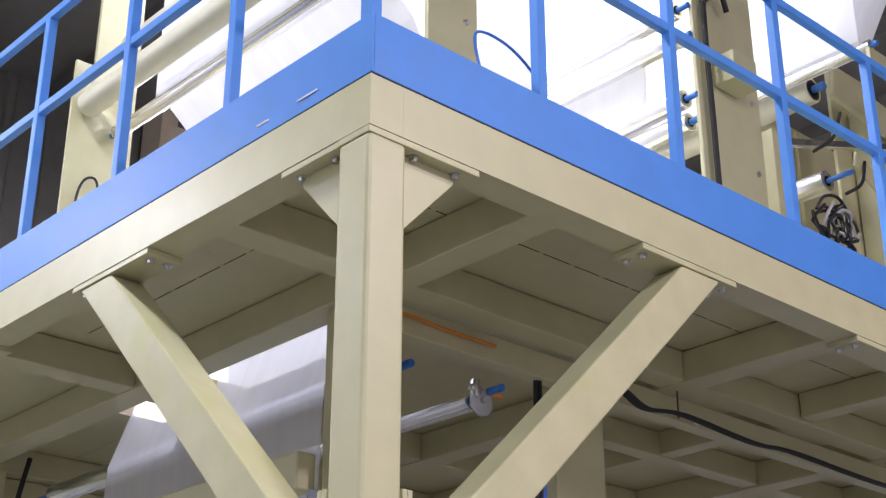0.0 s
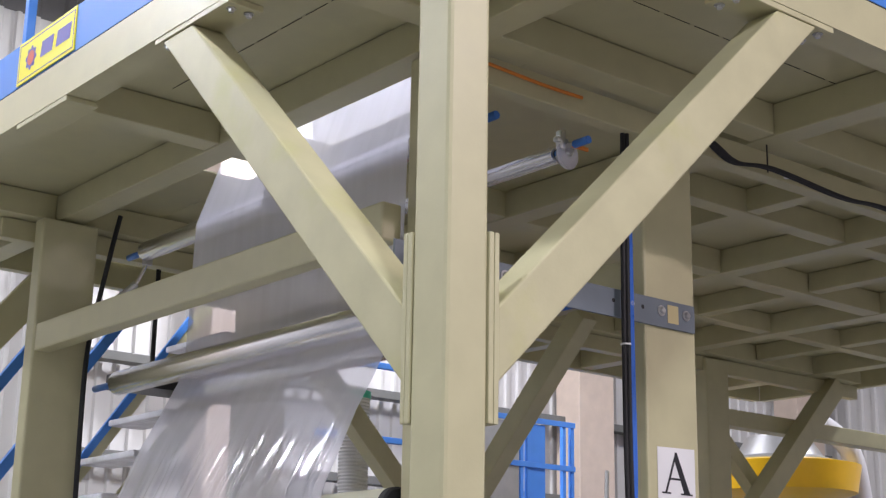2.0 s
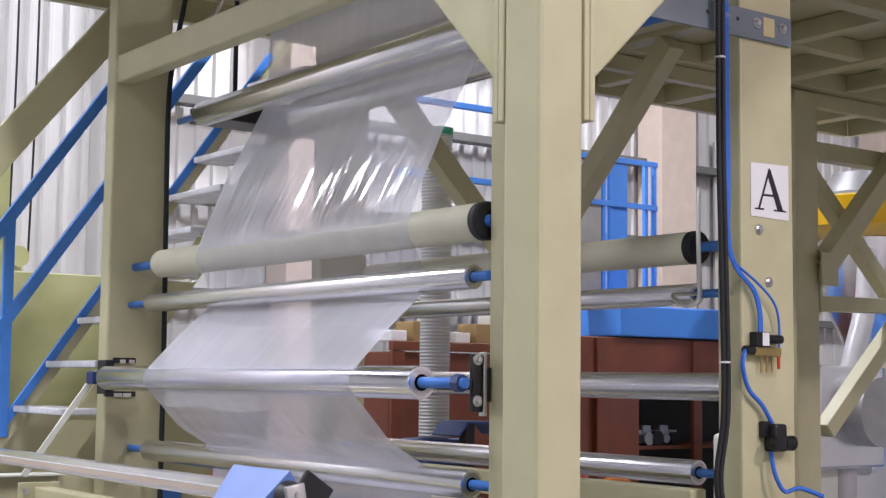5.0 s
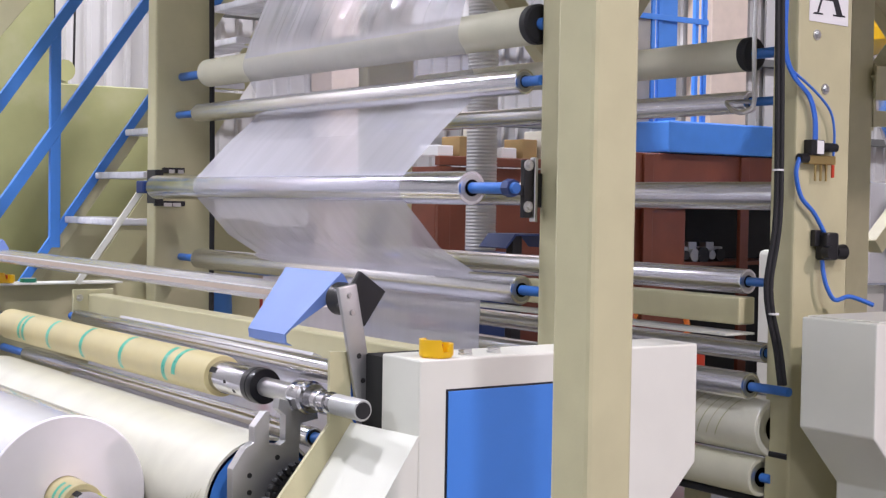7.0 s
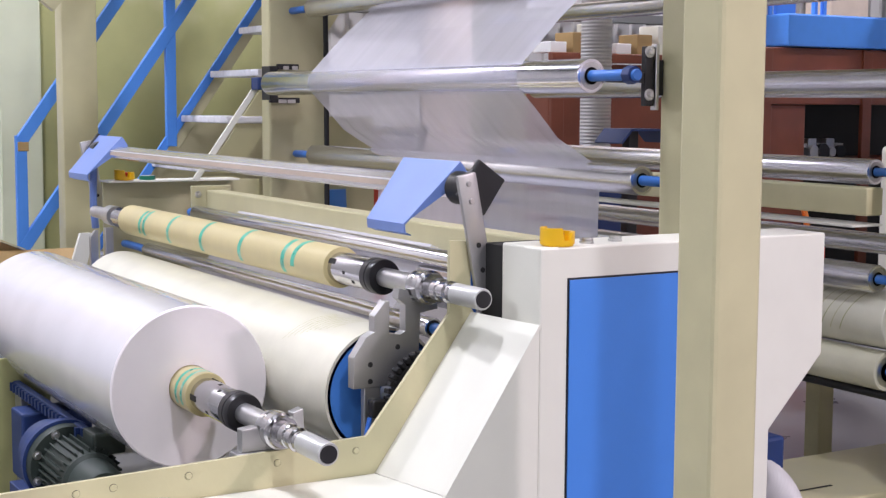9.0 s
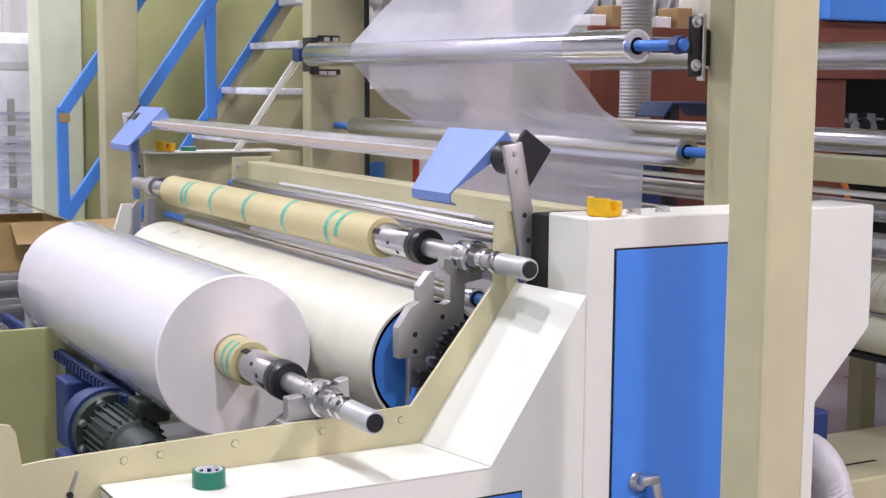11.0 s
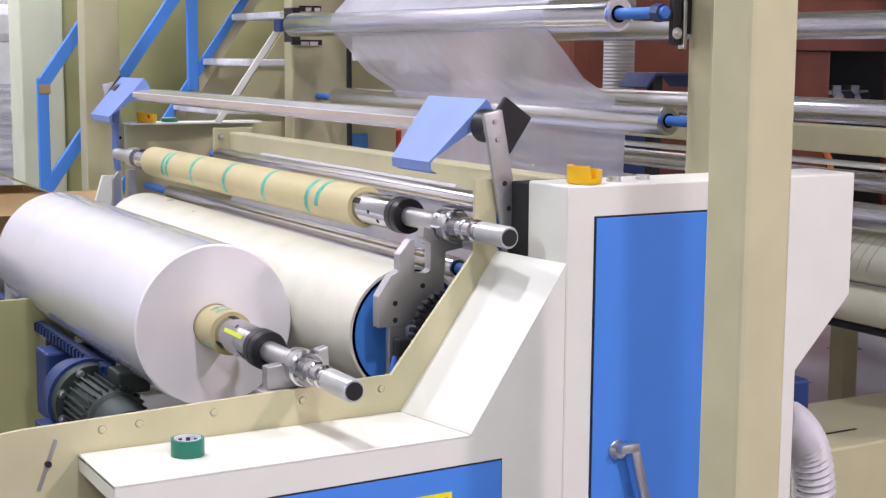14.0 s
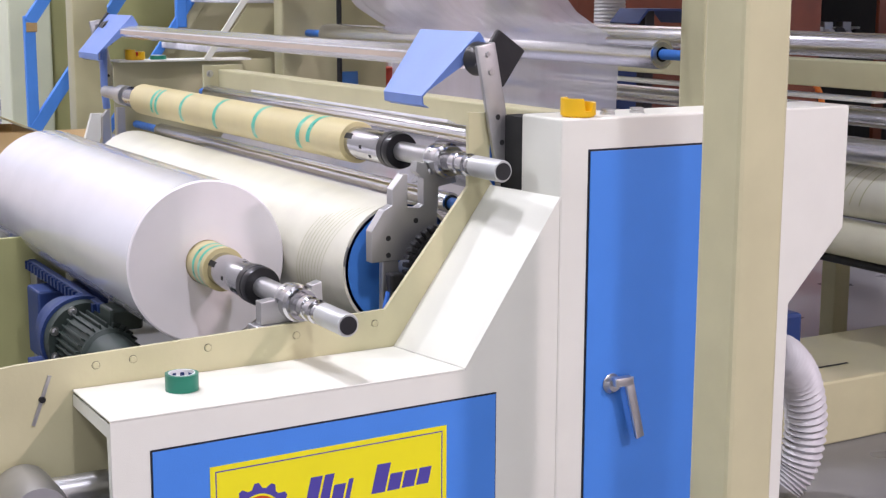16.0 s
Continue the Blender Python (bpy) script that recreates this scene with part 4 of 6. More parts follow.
def drive_parts():
    root = thing("chain_drive", "black chain wheel and air cylinder beside the drum", "drive")
    bm = bmesh.new()
    for k in range(36):
        a = 2 * math.pi * k / 36
        box(bm, -0.008, 0.008, 1.12, 1.15, 0.125, 0.147, 0.003, Matrix.Translation((-0.225, 0, 0.955)) @ pose(0, 0, 0, 0, math.degrees(a), 0))
    part("chain", bm, IRON, root, "oily roller chain")
    part("sprocket", lathe_bm([(1.125, 0.03), (1.125, 0.12), (1.145, 0.126), (1.145, 0.03)], "y", (-0.225, 0, 0.955), 40), IRON, root)
    part("hub", lathe_bm([(1.10, 0.03), (1.10, 0.055), (1.125, 0.055)], "y", (-0.225, 0, 0.955), 24), STEEL, root)
    part("rod", box_bm(-0.405, -0.385, 1.12, 1.14, 0.70, 0.93), ZINC, root)
    part("fitting", box_bm(-0.43, -0.38, 1.11, 1.15, 0.90, 0.96, 0.008), IRON, root)
    part("air_tube", pipe(bmesh.new(), [(-0.44, 1.13, 0.70), (-0.45, 1.13, 0.80), (-0.43, 1.13, 0.90)], 0.008), BLUE_HOSE, root)
    for k in range(5):
        part("bracket", box_bm(-0.40 + 0.004 * k, -0.37, 1.105, 1.15, 0.72 + k * 0.035, 0.735 + k * 0.035, 0.003), IRON, root)


drive_parts()

lower = thing("crossbeam", "beige square crossbeam between the winder sides", "beam")
part("tube", box_bm(0.26, 0.36, 1.05, 4.35, 1.322, 1.432, 0.008), BEIGE, lower)
part("end_plate", box_bm(0.18, 0.40, 4.352, 4.372, 1.16, 1.455), BEIGE, lower)
for z in (1.25, 1.41):
    part("bolt", bolt_bm((0.215, 4.352, z), "-y", 0.012, 0.014), ZINC, lower)
roller("small bright steel roller behind the drum", -0.030, 1.118, 0.036, 1.42, 4.45, CHROME, 0.38, 0.40, 0.020, endmat=IRON)
roller(ALU_ROLLER, 0.17, 1.318, 0.040, 1.45, 4.25, CHROME, 0.4, 0.10)
roller(ALU_ROLLER, 0.55, 1.10, 0.065, 1.45, 4.45, ALU, 0.4, 0.46)
# the same rollers of station A, seen between the cabinets
roller(ALU_ROLLER, 2.14, 1.165, 0.060, 1.42, 4.45, ALU, 0.22, 0.15)
roller(ALU_ROLLER, 2.28, 1.30, 0.045, 1.46, 4.45, ALU, 0.21, 0.27)
roller("cream wrapped drum of the second winder", 2.24, 0.985, 0.130, 1.36, 4.5, DRUMSKIN, 0.03, 0.25)
seams = thing("drum_wrap", "slanting wrap seams round the second drum", "wrap")
for k in range(12):
    bm = bmesh.new()
    vs = []
    for j in range(14):
        a = 1.5 + j * 0.16
        yy = 1.45 + k * 0.055 + j * 0.012
        vs.append([bm.verts.new((2.24 + math.cos(a) * rr, yy + o, 0.985 + math.sin(a) * rr)) for rr, o in ((0.1312, 0.0), (0.1312, 0.005))])
    for u, w in zip(vs, vs[1:]):
        bm.faces.new((u[0], w[0], w[1], u[1]))
    part("seam", bm, BEIGE_OLD if k % 2 else OLIVE, seams)
roller("cream rubber roller low in the second winder", 2.20, 0.765, 0.085, 1.40, 4.5, RUBBER, 0.05, 0.25)
for x, z in ((2.215, 0.875), (2.22, 0.655), (2.28, 0.645)):
    rod = thing("tie_rod", "dark steel tie rod across the second winder", "rod", "tie rods")
    part("rod", lathe_bm([(1.26, 0.020), (4.7, 0.020)], "y", (x, 0, z), 16), IRON, rod)
beam_a = thing("crossbeam", "beige crossbeam of the second winder", "beam")
part("tube", box_bm(2.10, 2.20, 1.46, 4.70, 1.43, 1.55, 0.008), BEIGE, beam_a)
tray = thing("tray", "pale sheet tray under the second winder's rollers", "tray")
part("sheet", box_bm(2.02, 2.20, 1.46, 4.6, 1.385, 1.395, 0.002), IVORY, tray)
leg = thing("floor_stand", "beige steel machine leg", "leg")
part("tube", box_bm(2.765, 2.865, 2.35, 2.45, 0.0, 0.60, 0.006), BEIGE, leg)


def side_panel():
    root = thing("machine_casing", "beige far side panel of the winder with a thin ledge", "machine panel")
    part("sheet", slab_bm([(-0.13, 0.05), (-0.13, 1.455), (0.44, 1.455), (0.80, 1.455), (0.80, 0.05)], "y", 4.90, 4.915), BEIGE, root)
    part("ledge", box_bm(-0.14, 0.62, 4.76, 4.92, 1.457, 1.468, 0.002), IVORY, root)
    for x, z in ((0.40, 1.40), (0.40, 1.16), (0.58, 1.40), (0.58, 1.16), (0.58, 1.0)):
        part("bolt", bolt_bm((x, 4.90, z), "-y", 0.013, 0.014), ZINC, root)
    part("prop", slab_bm([(-0.42, 0.80), (-0.30, 1.19), (-0.24, 1.19), (-0.24, 1.12), (-0.33, 0.80)], "y", 4.76, 4.79), IVORY, root, "pale prop plate")


side_panel()
leg2 = thing("floor_stand", "beige leg of the winder base, its shade put in as olive", "leg")
# panel and foot are beige in shade, with the shade put into the olive colour
part("panel", box_bm(-1.75, -0.86, 3.32, 3.34, 0.06, 0.80, 0.004), OLIVE, leg2)
part("foot", box_bm(-1.75, -0.86, 3.26, 3.42, 0.0, 0.058, 0.006), OLIVE, leg2)
part("upright", box_bm(-1.52, -1.30, 3.25, 3.318, 0.06, 0.70, 0.006), BEIGE_OLD, leg2)
pipe_l = thing("air_cylinder", "grey steel cylinder at the winder base", "cylinder")
part("barrel", lathe_bm([(0.62, 0.02), (0.62, 0.045), (0.84, 0.045), (0.84, 0.02)], "z", (-0.98, 3.9, 0), 24), STEEL, pipe_l)
part("stand", box_bm(-1.02, -0.94, 3.86, 3.94, 0.0, 0.62), STEEL, pipe_l)


def motor():
    root = thing("drive_motor", "dark green finned electric motor with a blue flange", "motor")
    cx, cz = -1.055, 0.555
    bm = bmesh.new()
    lathe(bm, [(1.90, 0.03), (1.90, 0.070), (1.93, 0.086), (2.05, 0.090), (2.06, 0.104), (2.34, 0.104), (2.36, 0.08)], "y", (cx, 0, cz), 36)
    part("housing", bm, GREEN_MOTOR, root)
    for k in range(28):
        bm = box_bm(-0.003, 0.003, 2.08, 2.33, 0.100, 0.120, 0)
        bmesh.ops.transform(bm, matrix=Matrix.Translation((cx, 0, cz)) @ pose(0, 0, 0, 0, 360 * k / 28, 0), verts=bm.verts)
        part("fin", bm, GREEN_MOTOR, root)
    part("flange", lathe_bm([(2.35, 0.05), (2.35, 0.142), (2.385, 0.146), (2.40, 0.146), (2.40, 0.05)], "y", (cx, 0, cz), 40), GREEN_MOTOR, root)
    part("gear_flange", lathe_bm([(2.402, 0.05), (2.402, 0.158), (2.44, 0.158), (2.46, 0.13), (2.62, 0.12), (2.62, 0.05)], "y", (cx, 0, cz), 40), NAVY, root, "navy blue gearbox flange")
    for k in range(8):
        a = math.pi / 8 + k * math.pi / 4
        part("bolt", bolt_bm((cx + 0.126 * math.cos(a), 2.35, cz + 0.126 * math.sin(a)), "-y", 0.011, 0.014), ZINC, root)
    part("terminal_box", box_bm(cx + 0.02, cx + 0.14, 2.1, 2.24, cz + 0.08, cz + 0.16, 0.01), GREEN_MOTOR, root)
    part("base", box_bm(cx - 0.16, cx + 0.16, 2.05, 2.6, 0.0, cz - 0.10), NAVY, root)


motor()
gear = thing("gearbox", "navy blue gearbox block under the roll", "gearbox")
part("case", box_bm(-1.09, -0.80, 2.9, 3.08, 0.36, 0.64, 0.01), NAVY, gear)
part("stand", box_bm(-1.05, -0.84, 2.92, 3.06, 0.0, 0.36), STEEL, gear)
rack = thing("toothed_rack", "dark blue toothed rack under the film roll", "rack")
part("bar", box_bm(-1.02, -0.99, 2.3, 4.4, 0.655, 0.70), NAVY, rack)
for k in range(40):
    part("tooth", box_bm(-1.035, -1.021, 2.32 + k * 0.052, 2.345 + k * 0.052, 0.66, 0.695, 0), NAVY, rack)
part("stand", box_bm(-1.02, -0.99, 3.2, 3.3, 0.0, 0.655), STEEL, rack)
part("stand", box_bm(-1.02, -0.99, 4.3, 4.4, 0.0, 0.655), STEEL, rack)


# ---- small things on the cabinet ----
def tape_roll(x, y, z, mat, r, h, label):
    root = thing("tape_roll", label, "tape", at=(x, y, z))
    part("tape", lathe_bm([(0.001, r * 0.80), (0.0, r), (h, r), (h, r * 0.80), (0.001, r * 0.80)], "z", (0, 0, 0), 40), mat, root)
    bm = bmesh.new()
    lathe(bm, [(0.0, r * 0.795), (h + 0.0015, r * 0.795), (h + 0.0015, r * 0.74), (0.0, r * 0.74), (0.0, r * 0.795)], "z", (0, 0, 0), 40, close=False)
    part("core", bm, WHITE, root, "white card core printed in blue")
    for k in range(9):
        a = 0.3 + k * 0.7
        bm = box_bm(-0.008, 0.008, r * 0.727, r * 0.735, h * 0.25, h * 0.85, 0)
        bmesh.ops.transform(bm, matrix=pose(0, 0, 0, 0, 0, math.degrees(a)), verts=bm.verts)
        part("print_bar", bm, NAVY, root)


tape_roll(-1.213, 0.862, 0.7537, GREEN_TAPE, 0.046, 0.047, "green adhesive tape roll standing on the cabinet desk")
tape_roll(0.10, 4.83, 1.468, GREEN_TAPE, 0.045, 0.022, "flat green tape roll on the far ledge")


def lamp_switch(x, y, z, label):
    root = thing("emergency_switch", label, "switch", at=(x, y, z))
    part("base", lathe_bm([(0.0, 0.048), (0.004, 0.050), (0.006, 0.050)], "z", (0, 0, 0), 32), YELLOW, root)
    # a round wall, high on one half, with a notch towards the front
    bm = bmesh.new()
    n, ring = 48, []
    for k in range(n):
        a = 2 * math.pi * k / n
        high = 0.056 if 100 < math.degrees(a) < 262 else 0.018 if 262 <= math.degrees(a) < 290 else 0.043
        c, d = math.cos(a), math.sin(a)
        ring.append([bm.verts.new((c * r * (1.10 if r > 0.045 else 1.0), d * r, z)) for r, z in ((0.050, 0.0061), (0.050, high), (0.042, high), (0.042, 0.0061))])
    for p, q in zip(ring, ring[1:] + ring[:1]):
        for j in range(4):
            bm.faces.new((p[j], q[j], q[(j + 1) % 4], p[(j + 1) % 4]))
    part("guard", bm, YELLOW, root, "yellow plastic guard", smooth=True)
    part("button", lathe_bm([(0.006, 0.012), (0.02, 0.012), (0.022, 0.020), (0.038, 0.021), (0.044, 0.016)], "z", (-0.004, -0.006, 0), 24), RED, root, "red mushroom button")


lamp_switch(0.0, 0.722, 1.4675, "yellow guarded emergency switch on the cabinet top")
lamp_switch(-0.03, 4.83, 1.468, "yellow guarded emergency switch on the far ledge")
for x, y in ((0.124, 0.742), (0.247, 0.758)):
    root = thing("push_button", "small chrome-ringed push button on the cabinet top", "button", "push buttons", at=(x, y, 1.4675))
    part("ring", lathe_bm([(0, 0.023), (0.007, 0.023), (0.008, 0.019), (0.010, 0.019), (0.011, 0.022), (0.016, 0.021), (0.016, 0.013)], "z", (0, 0, 0), 24), ZINC, root)
    part("cap", lathe_bm([(0.004, 0.013), (0.014, 0.0125), (0.015, 0.004)], "z", (0, 0, 0), 20), STEEL, root)


def desk_end():
    root = thing("air_cylinder", "chrome air cylinder with a dark hand wheel beside the desk", "air cylinder")
    part("barrel", lathe_bm([(-1.66, 0.02), (-1.66, 0.042), (-1.42, 0.042), (-1.42, 0.02)], "x", (0, 0.90, 0.505), 24), ZINC, root)
    part("cap", lathe_bm([(0.80, 0.02), (0.80, 0.075), (0.84, 0.085), (0.99, 0.085)], "y", (-1.63, 0, 0.485), 32), STEEL, root)
    bm = bmesh.new()
    for k in range(40):
        a = 2 * math.pi * k / 40
        b = 2 * math.pi * (k + 1) / 40
        beam_between(bm, (-1.47 + 0.075 * math.cos(a), 0.74, 0.405 + 0.075 * math.sin(a)), (-1.47 + 0.075 * math.cos(b), 0.74, 0.405 + 0.075 * math.sin(b)), 0.018, 0.018, (0, 1, 0), 0)
    for k in range(3):
        a = math.pi / 2 + 2 * math.pi * k / 3
        beam_between(bm, (-1.47, 0.74, 0.405), (-1.47 + 0.07 * math.cos(a), 0.74, 0.405 + 0.07 * math.sin(a)), 0.016, 0.012, (0, 1, 0), 0)
    part("hand_wheel", bm, IRON, root)
    part("spindle", lathe_bm([(0.74, 0.012), (1.0, 0.012)], "y", (-1.47, 0, 0.405), 12), STEEL, root)
    part("mount", box_bm(-1.66, -1.60, 0.94, 1.014, 0.30, 0.46), STEEL, root)
    slotp = thing("slot_cover", "dark slotted line with a bolt in the beige side plate", "slot")
    bm = bmesh.new()
    beam_between(bm, (-1.535, CY1 - 0.001, 0.80), (-1.585, CY1 - 0.001, 0.665), 0.003, 0.010, (0, 1, 0), 0)
    part("slot", bm, STEEL, slotp)
    part("bolt", lathe_bm([(CY1 + 0.001, 0.010), (CY1 - 0.008, 0.009)], "y", (-1.558, 0, 0.735), 12), IRON, slotp)


desk_end()


def grey_hose():
    root = thing("ribbed_hose", "grey ribbed plastic hose bending down to the floor", "hose")
    bm = bmesh.new()
    pts = [(0.90, 0.82, 0.60), (0.98, 0.83, 0.575), (1.09, 0.86, 0.47), (1.15, 0.88, 0.30), (1.14, 0.90, 0.14), (1.09, 0.92, 0.06)]
    pipe(bm, pts, 0.078, 24, 12, 0.012)
    part("hose", bm, HOSEGREY, root)


grey_hose()
fbox = thing("floor_box", "olive-grey steel floor box beside the winder", "box")
part("body", box_bm(1.46, 2.9, 1.32, 1.95, 0.0, 0.27, 0.01), BEIGE, fbox)
part("lid_gap", box_bm(1.7, 2.0, 1.5, 1.515, 0.2705, 0.272, 0), DARK, fbox)
pump = thing("pump", "small dark blue pump with a steel fitting", "pump")
part("body", box_bm(1.46, 1.60, 1.38, 1.52, 0.40, 0.56, 0.015), NAVY, pump)
part("foot", box_bm(1.49, 1.57, 1.40, 1.50, 0.272, 0.40), NAVY, pump)
part("fitting", lathe_bm([(0.56, 0.03), (0.575, 0.03), (0.58, 0.018), (0.60, 0.018)], "z", (1.53, 1.45, 0), 12), ZINC, pump)


# ---- on the columns: sign, bar, valves, hoses, cables ----
def letter_sign():
    root = thing("letter_sign", "white square sign with a black capital A on the column", "sign")
    y = Y_NEAR - 0.002
    part("sheet", slab_bm([(2.261, 2.742), (2.261, 2.978), (2.510, 2.984), (2.510, 2.736)], "y", y - 0.0015, y + 0.0005), WHITE, root)
    # a roman capital: a thin and a thick stroke, a bar and three serifs
    bm = bmesh.new()
    for k, out in enumerate(([(2.318, 2.782), (2.330, 2.782), (2.394, 2.945), (2.388, 2.960)],
                             [(2.386, 2.962), (2.398, 2.962), (2.482, 2.782), (2.444, 2.782), (2.383, 2.925)],
                             [(2.347, 2.838), (2.428, 2.838), (2.424, 2.847), (2.351, 2.847)],
                             [(2.296, 2.775), (2.356, 2.775), (2.354, 2.782), (2.298, 2.782)],
                             [(2.420, 2.775), (2.500, 2.775), (2.498, 2.782), (2.422, 2.782)])):
        slab(bm, [(u - 0.011, v - 0.002) for u, v in out], "y", y - 0.0030 - 0.0002 * k, y - 0.0016)
    part("letter", bm, INK, root, "black roman capital A")


letter_sign()
for x, z in ((2.313, 2.685), (2.374, 2.457)):
    root = thing("column_bolt", "bright hexagon bolt in the column face", "bolt", "column bolts")
    part("head", bolt_bm((x, Y_NEAR - 0.001, z), "-y", 0.015, 0.014), ZINC, root)


def mounting_bar():
    root = thing("mounting_bar", "dark grey painted flat bar bolted across the columns", "bar")
    part("bar", box_bm(0.75, 2.525, Y_NEAR - 0.016, Y_NEAR - 0.004, 3.525, 3.655, 0.002), GREYBAR, root)
    part("label", box_bm(2.336, 2.409, Y_NEAR - 0.018, Y_NEAR - 0.0162, 3.55, 3.635, 0), CARD, root, "pale brown sticker")
    for x in (1.33, 2.085, 2.293, 2.463):
        part("bolt", bolt_bm((x, Y_NEAR - 0.016, 3.60), "-y", 0.016, 0.016), ZINC, root)
    for x in (1.98, 2.17):
        part("hole", lathe_bm([(Y_NEAR - 0.0168, 0.010), (Y_NEAR - 0.0162, 0.010)], "y", (x, 0, 3.60), 12), DARK, root)
    part("stud", lathe_bm([(Y_NEAR - 0.004, 0.025), (1.62, 0.025)], "y", (1.80, 0, 3.57), 16), BLUE_SHAFT, root, "blue painted stub shaft")


mounting_bar()
roller("pale grey guide roller hung from the grey bar", 1.80, 3.555, 0.058, 1.62, 4.40, ALU, 0.0, 0.3)


def air_set():
    root = thing("air_valve_set", "air valve and regulator with blue hoses on the column", "air valve")
    y = Y_NEAR
    root.location.x = -0.028
    part("valve", box_bm(2.275, 2.36, y - 0.045, y - 0.001, 2.17, 2.235, 0.004), IRON, root)
    part("valve_label", box_bm(2.31, 2.352, y - 0.0468, y - 0.0452, 2.175, 2.232, 0), WHITE, root, "white valve label")
    part("solenoid", lathe_bm([(2.36, 0.02), (2.45, 0.02), (2.455, 0.012)], "x", (0, y - 0.025, 2.205), 16), IRON, root)
    part("manifold", box_bm(2.27, 2.44, y - 0.04, y - 0.004, 2.13, 2.168, 0.004), BRASS, root)
    for x in (2.33, 2.365, 2.40):
        part("nipple", lathe_bm([(2.06, 0.005), (2.13, 0.006)], "z", (x, y - 0.02, 0), 10), BRASS, root)
    part("lever", box_bm(2.405, 2.42, y - 0.05, y - 0.04, 2.075, 2.13), RED, root, "red lever")
    part("elbow", lathe_bm([(2.22, 0.02), (2.27, 0.02)], "x", (0, y - 0.025, 2.155), 14), IRON, root)
    part("regulator", box_bm(2.36, 2.44, y - 0.07, y - 0.001, 1.72, 1.84, 0.012), IRON, root)
    part("regulator_knob", lathe_bm([(2.44, 0.03), (2.50, 0.034), (2.505, 0.02)], "x", (0, y - 0.04, 1.755), 20), IRON, root)
    part("gauge", lathe_bm([(y - 0.10, 0.005), (y - 0.10, 0.028), (y - 0.06, 0.028)], "y", (2.355, 0, 1.755), 20), IRON, root)
    part("clip", box_bm(2.33, 2.37, y - 0.03, y - 0.001, 1.78, 1.85), IRON, root)
    def hose(pts, r=0.0058):
        part("hose", pipe(bmesh.new(), pts, r, 8), BLUE_HOSE, root, "blue air hose")
    for k in range(3):
        o = k * 0.009
        hose([(2.095 + o, y - 0.03, 4.2), (2.10 + o, y - 0.03, 3.4), (2.10 + o, y - 0.035, 2.9), (2.105 + o, y - 0.03, 2.62), (2.16 + o, y - 0.03, 2.50), (2.26 + o * 0.9, y - 0.03, 2.42), (2.30 + o * 0.9, y - 0.03, 2.33), (2.305 + o, y - 0.03, 2.235)])
    hose([(2.16, y - 0.03, 2.52), (2.30, y - 0.035, 2.44), (2.40, y - 0.035, 2.36), (2.435, y - 0.03, 2.27), (2.432, y - 0.03, 2.17)])
    hose([(2.225, y - 0.025, 2.155), (2.20, y - 0.03, 2.09), (2.235, y - 0.03, 1.99), (2.32, y - 0.03, 1.92), (2.385, y - 0.03, 1.84)], 0.010)
    hose([(2.365, y - 0.04, 1.72), (2.365, y - 0.05, 1.66), (2.38, y - 0.06, 1.60), (2.42, y - 0.07, 1.55), (2.48, y - 0.10, 1.565), (2.56, y - 0.16, 1.53)], 0.010)


air_set()


def cable_run(points, r, label, mat=BLACK, ties=(), n=2):
    root = thing("cable_bundle", label, "cable", "cable bundles")
    for k in range(n):
        o = r * 1.5 * k
        part("cable", pipe(bmesh.new(), [(x + o, y - 0.5 * o, z) for x, y, z in points], r, 10), mat, root)
    for x, y, z in ties:
        part("cable_tie", lathe_bm([(z - 0.004, r * 2.1), (z + 0.004, r * 2.1)], "z", (x + r * 0.8, y, 0), 14), WHITE, root)
    return root


cable_run([(2.03, 1.21, 4.40), (2.01, 1.20, 3.8), (2.01, 1.20, 3.0), (2.025, 1.20, 2.4), (2.03, 1.20, 1.9), (2.0, 1.215, 1.6), (2.05, 1.20, 1.35), (2.07, 1.19, 1.2)], 0.0115, "black cable bundle down the A column", ties=((2.03, 1.20, 2.1), (2.02, 1.20, 1.5), (2.01, 1.20, 3.4)), n=2)
slung = cable_run([(2.20, 1.166, 4.44), (2.40, 1.06, 4.415), (2.66, 1.10, 4.37), (2.95, 1.10, 4.40), (3.5, 1.08, 4.36), (3.9, 1.10, 4.39), (4.6, 1.06, 4.35), (5.6, 1.1, 4.38), (7.0, 1.1, 4.38)], 0.0105, "black cable bundle slung under the platform", ties=((3.1, 1.10, 4.39), (3.9, 1.10, 4.39), (4.6, 1.06, 4.35)), n=3)
for x in (2.93, 4.87):
    part("cable_tie", box_bm(x - 0.004, x + 0.005, 1.085, 1.089, 4.37, 4.518, 0.001), IRON, slung)
cable_run([(1.04, 1.14, 4.46), (1.1, 1.145, 4.475), (1.45, 1.145, 4.462), (1.70, 1.14, 4.46)], 0.008, "orange cable along the main beam", ORANGE, n=1)
cable_run([(1.25, 4.66, 4.58), (1.215, 4.66, 4.40), (1.172, 4.66, 4.15), (1.128, 4.66, 3.90), (1.100, 4.66, 3.60), (1.105, 4.66, 2.9), (1.118, 4.66, 1.9), (1.12, 4.66, 0.05)], 0.015, "black cable down the far column", n=1)
cyl = thing("air_cylinder", "thin chrome air cylinder at the upper roller's far end", "air cylinder")
part("barrel", pipe(bmesh.new(), [(1.14, 4.715, 3.98), (1.24, 4.60, 4.05), (1.33, 4.55, 4.15)], 0.022, 10, 3), ZINC, cyl)
part("rod", pipe(bmesh.new(), [(1.33, 4.55, 4.15), (1.36, 4.54, 4.22), (1.385, 4.53, 4.30)], 0.012, 8, 3), CHROME, cyl)
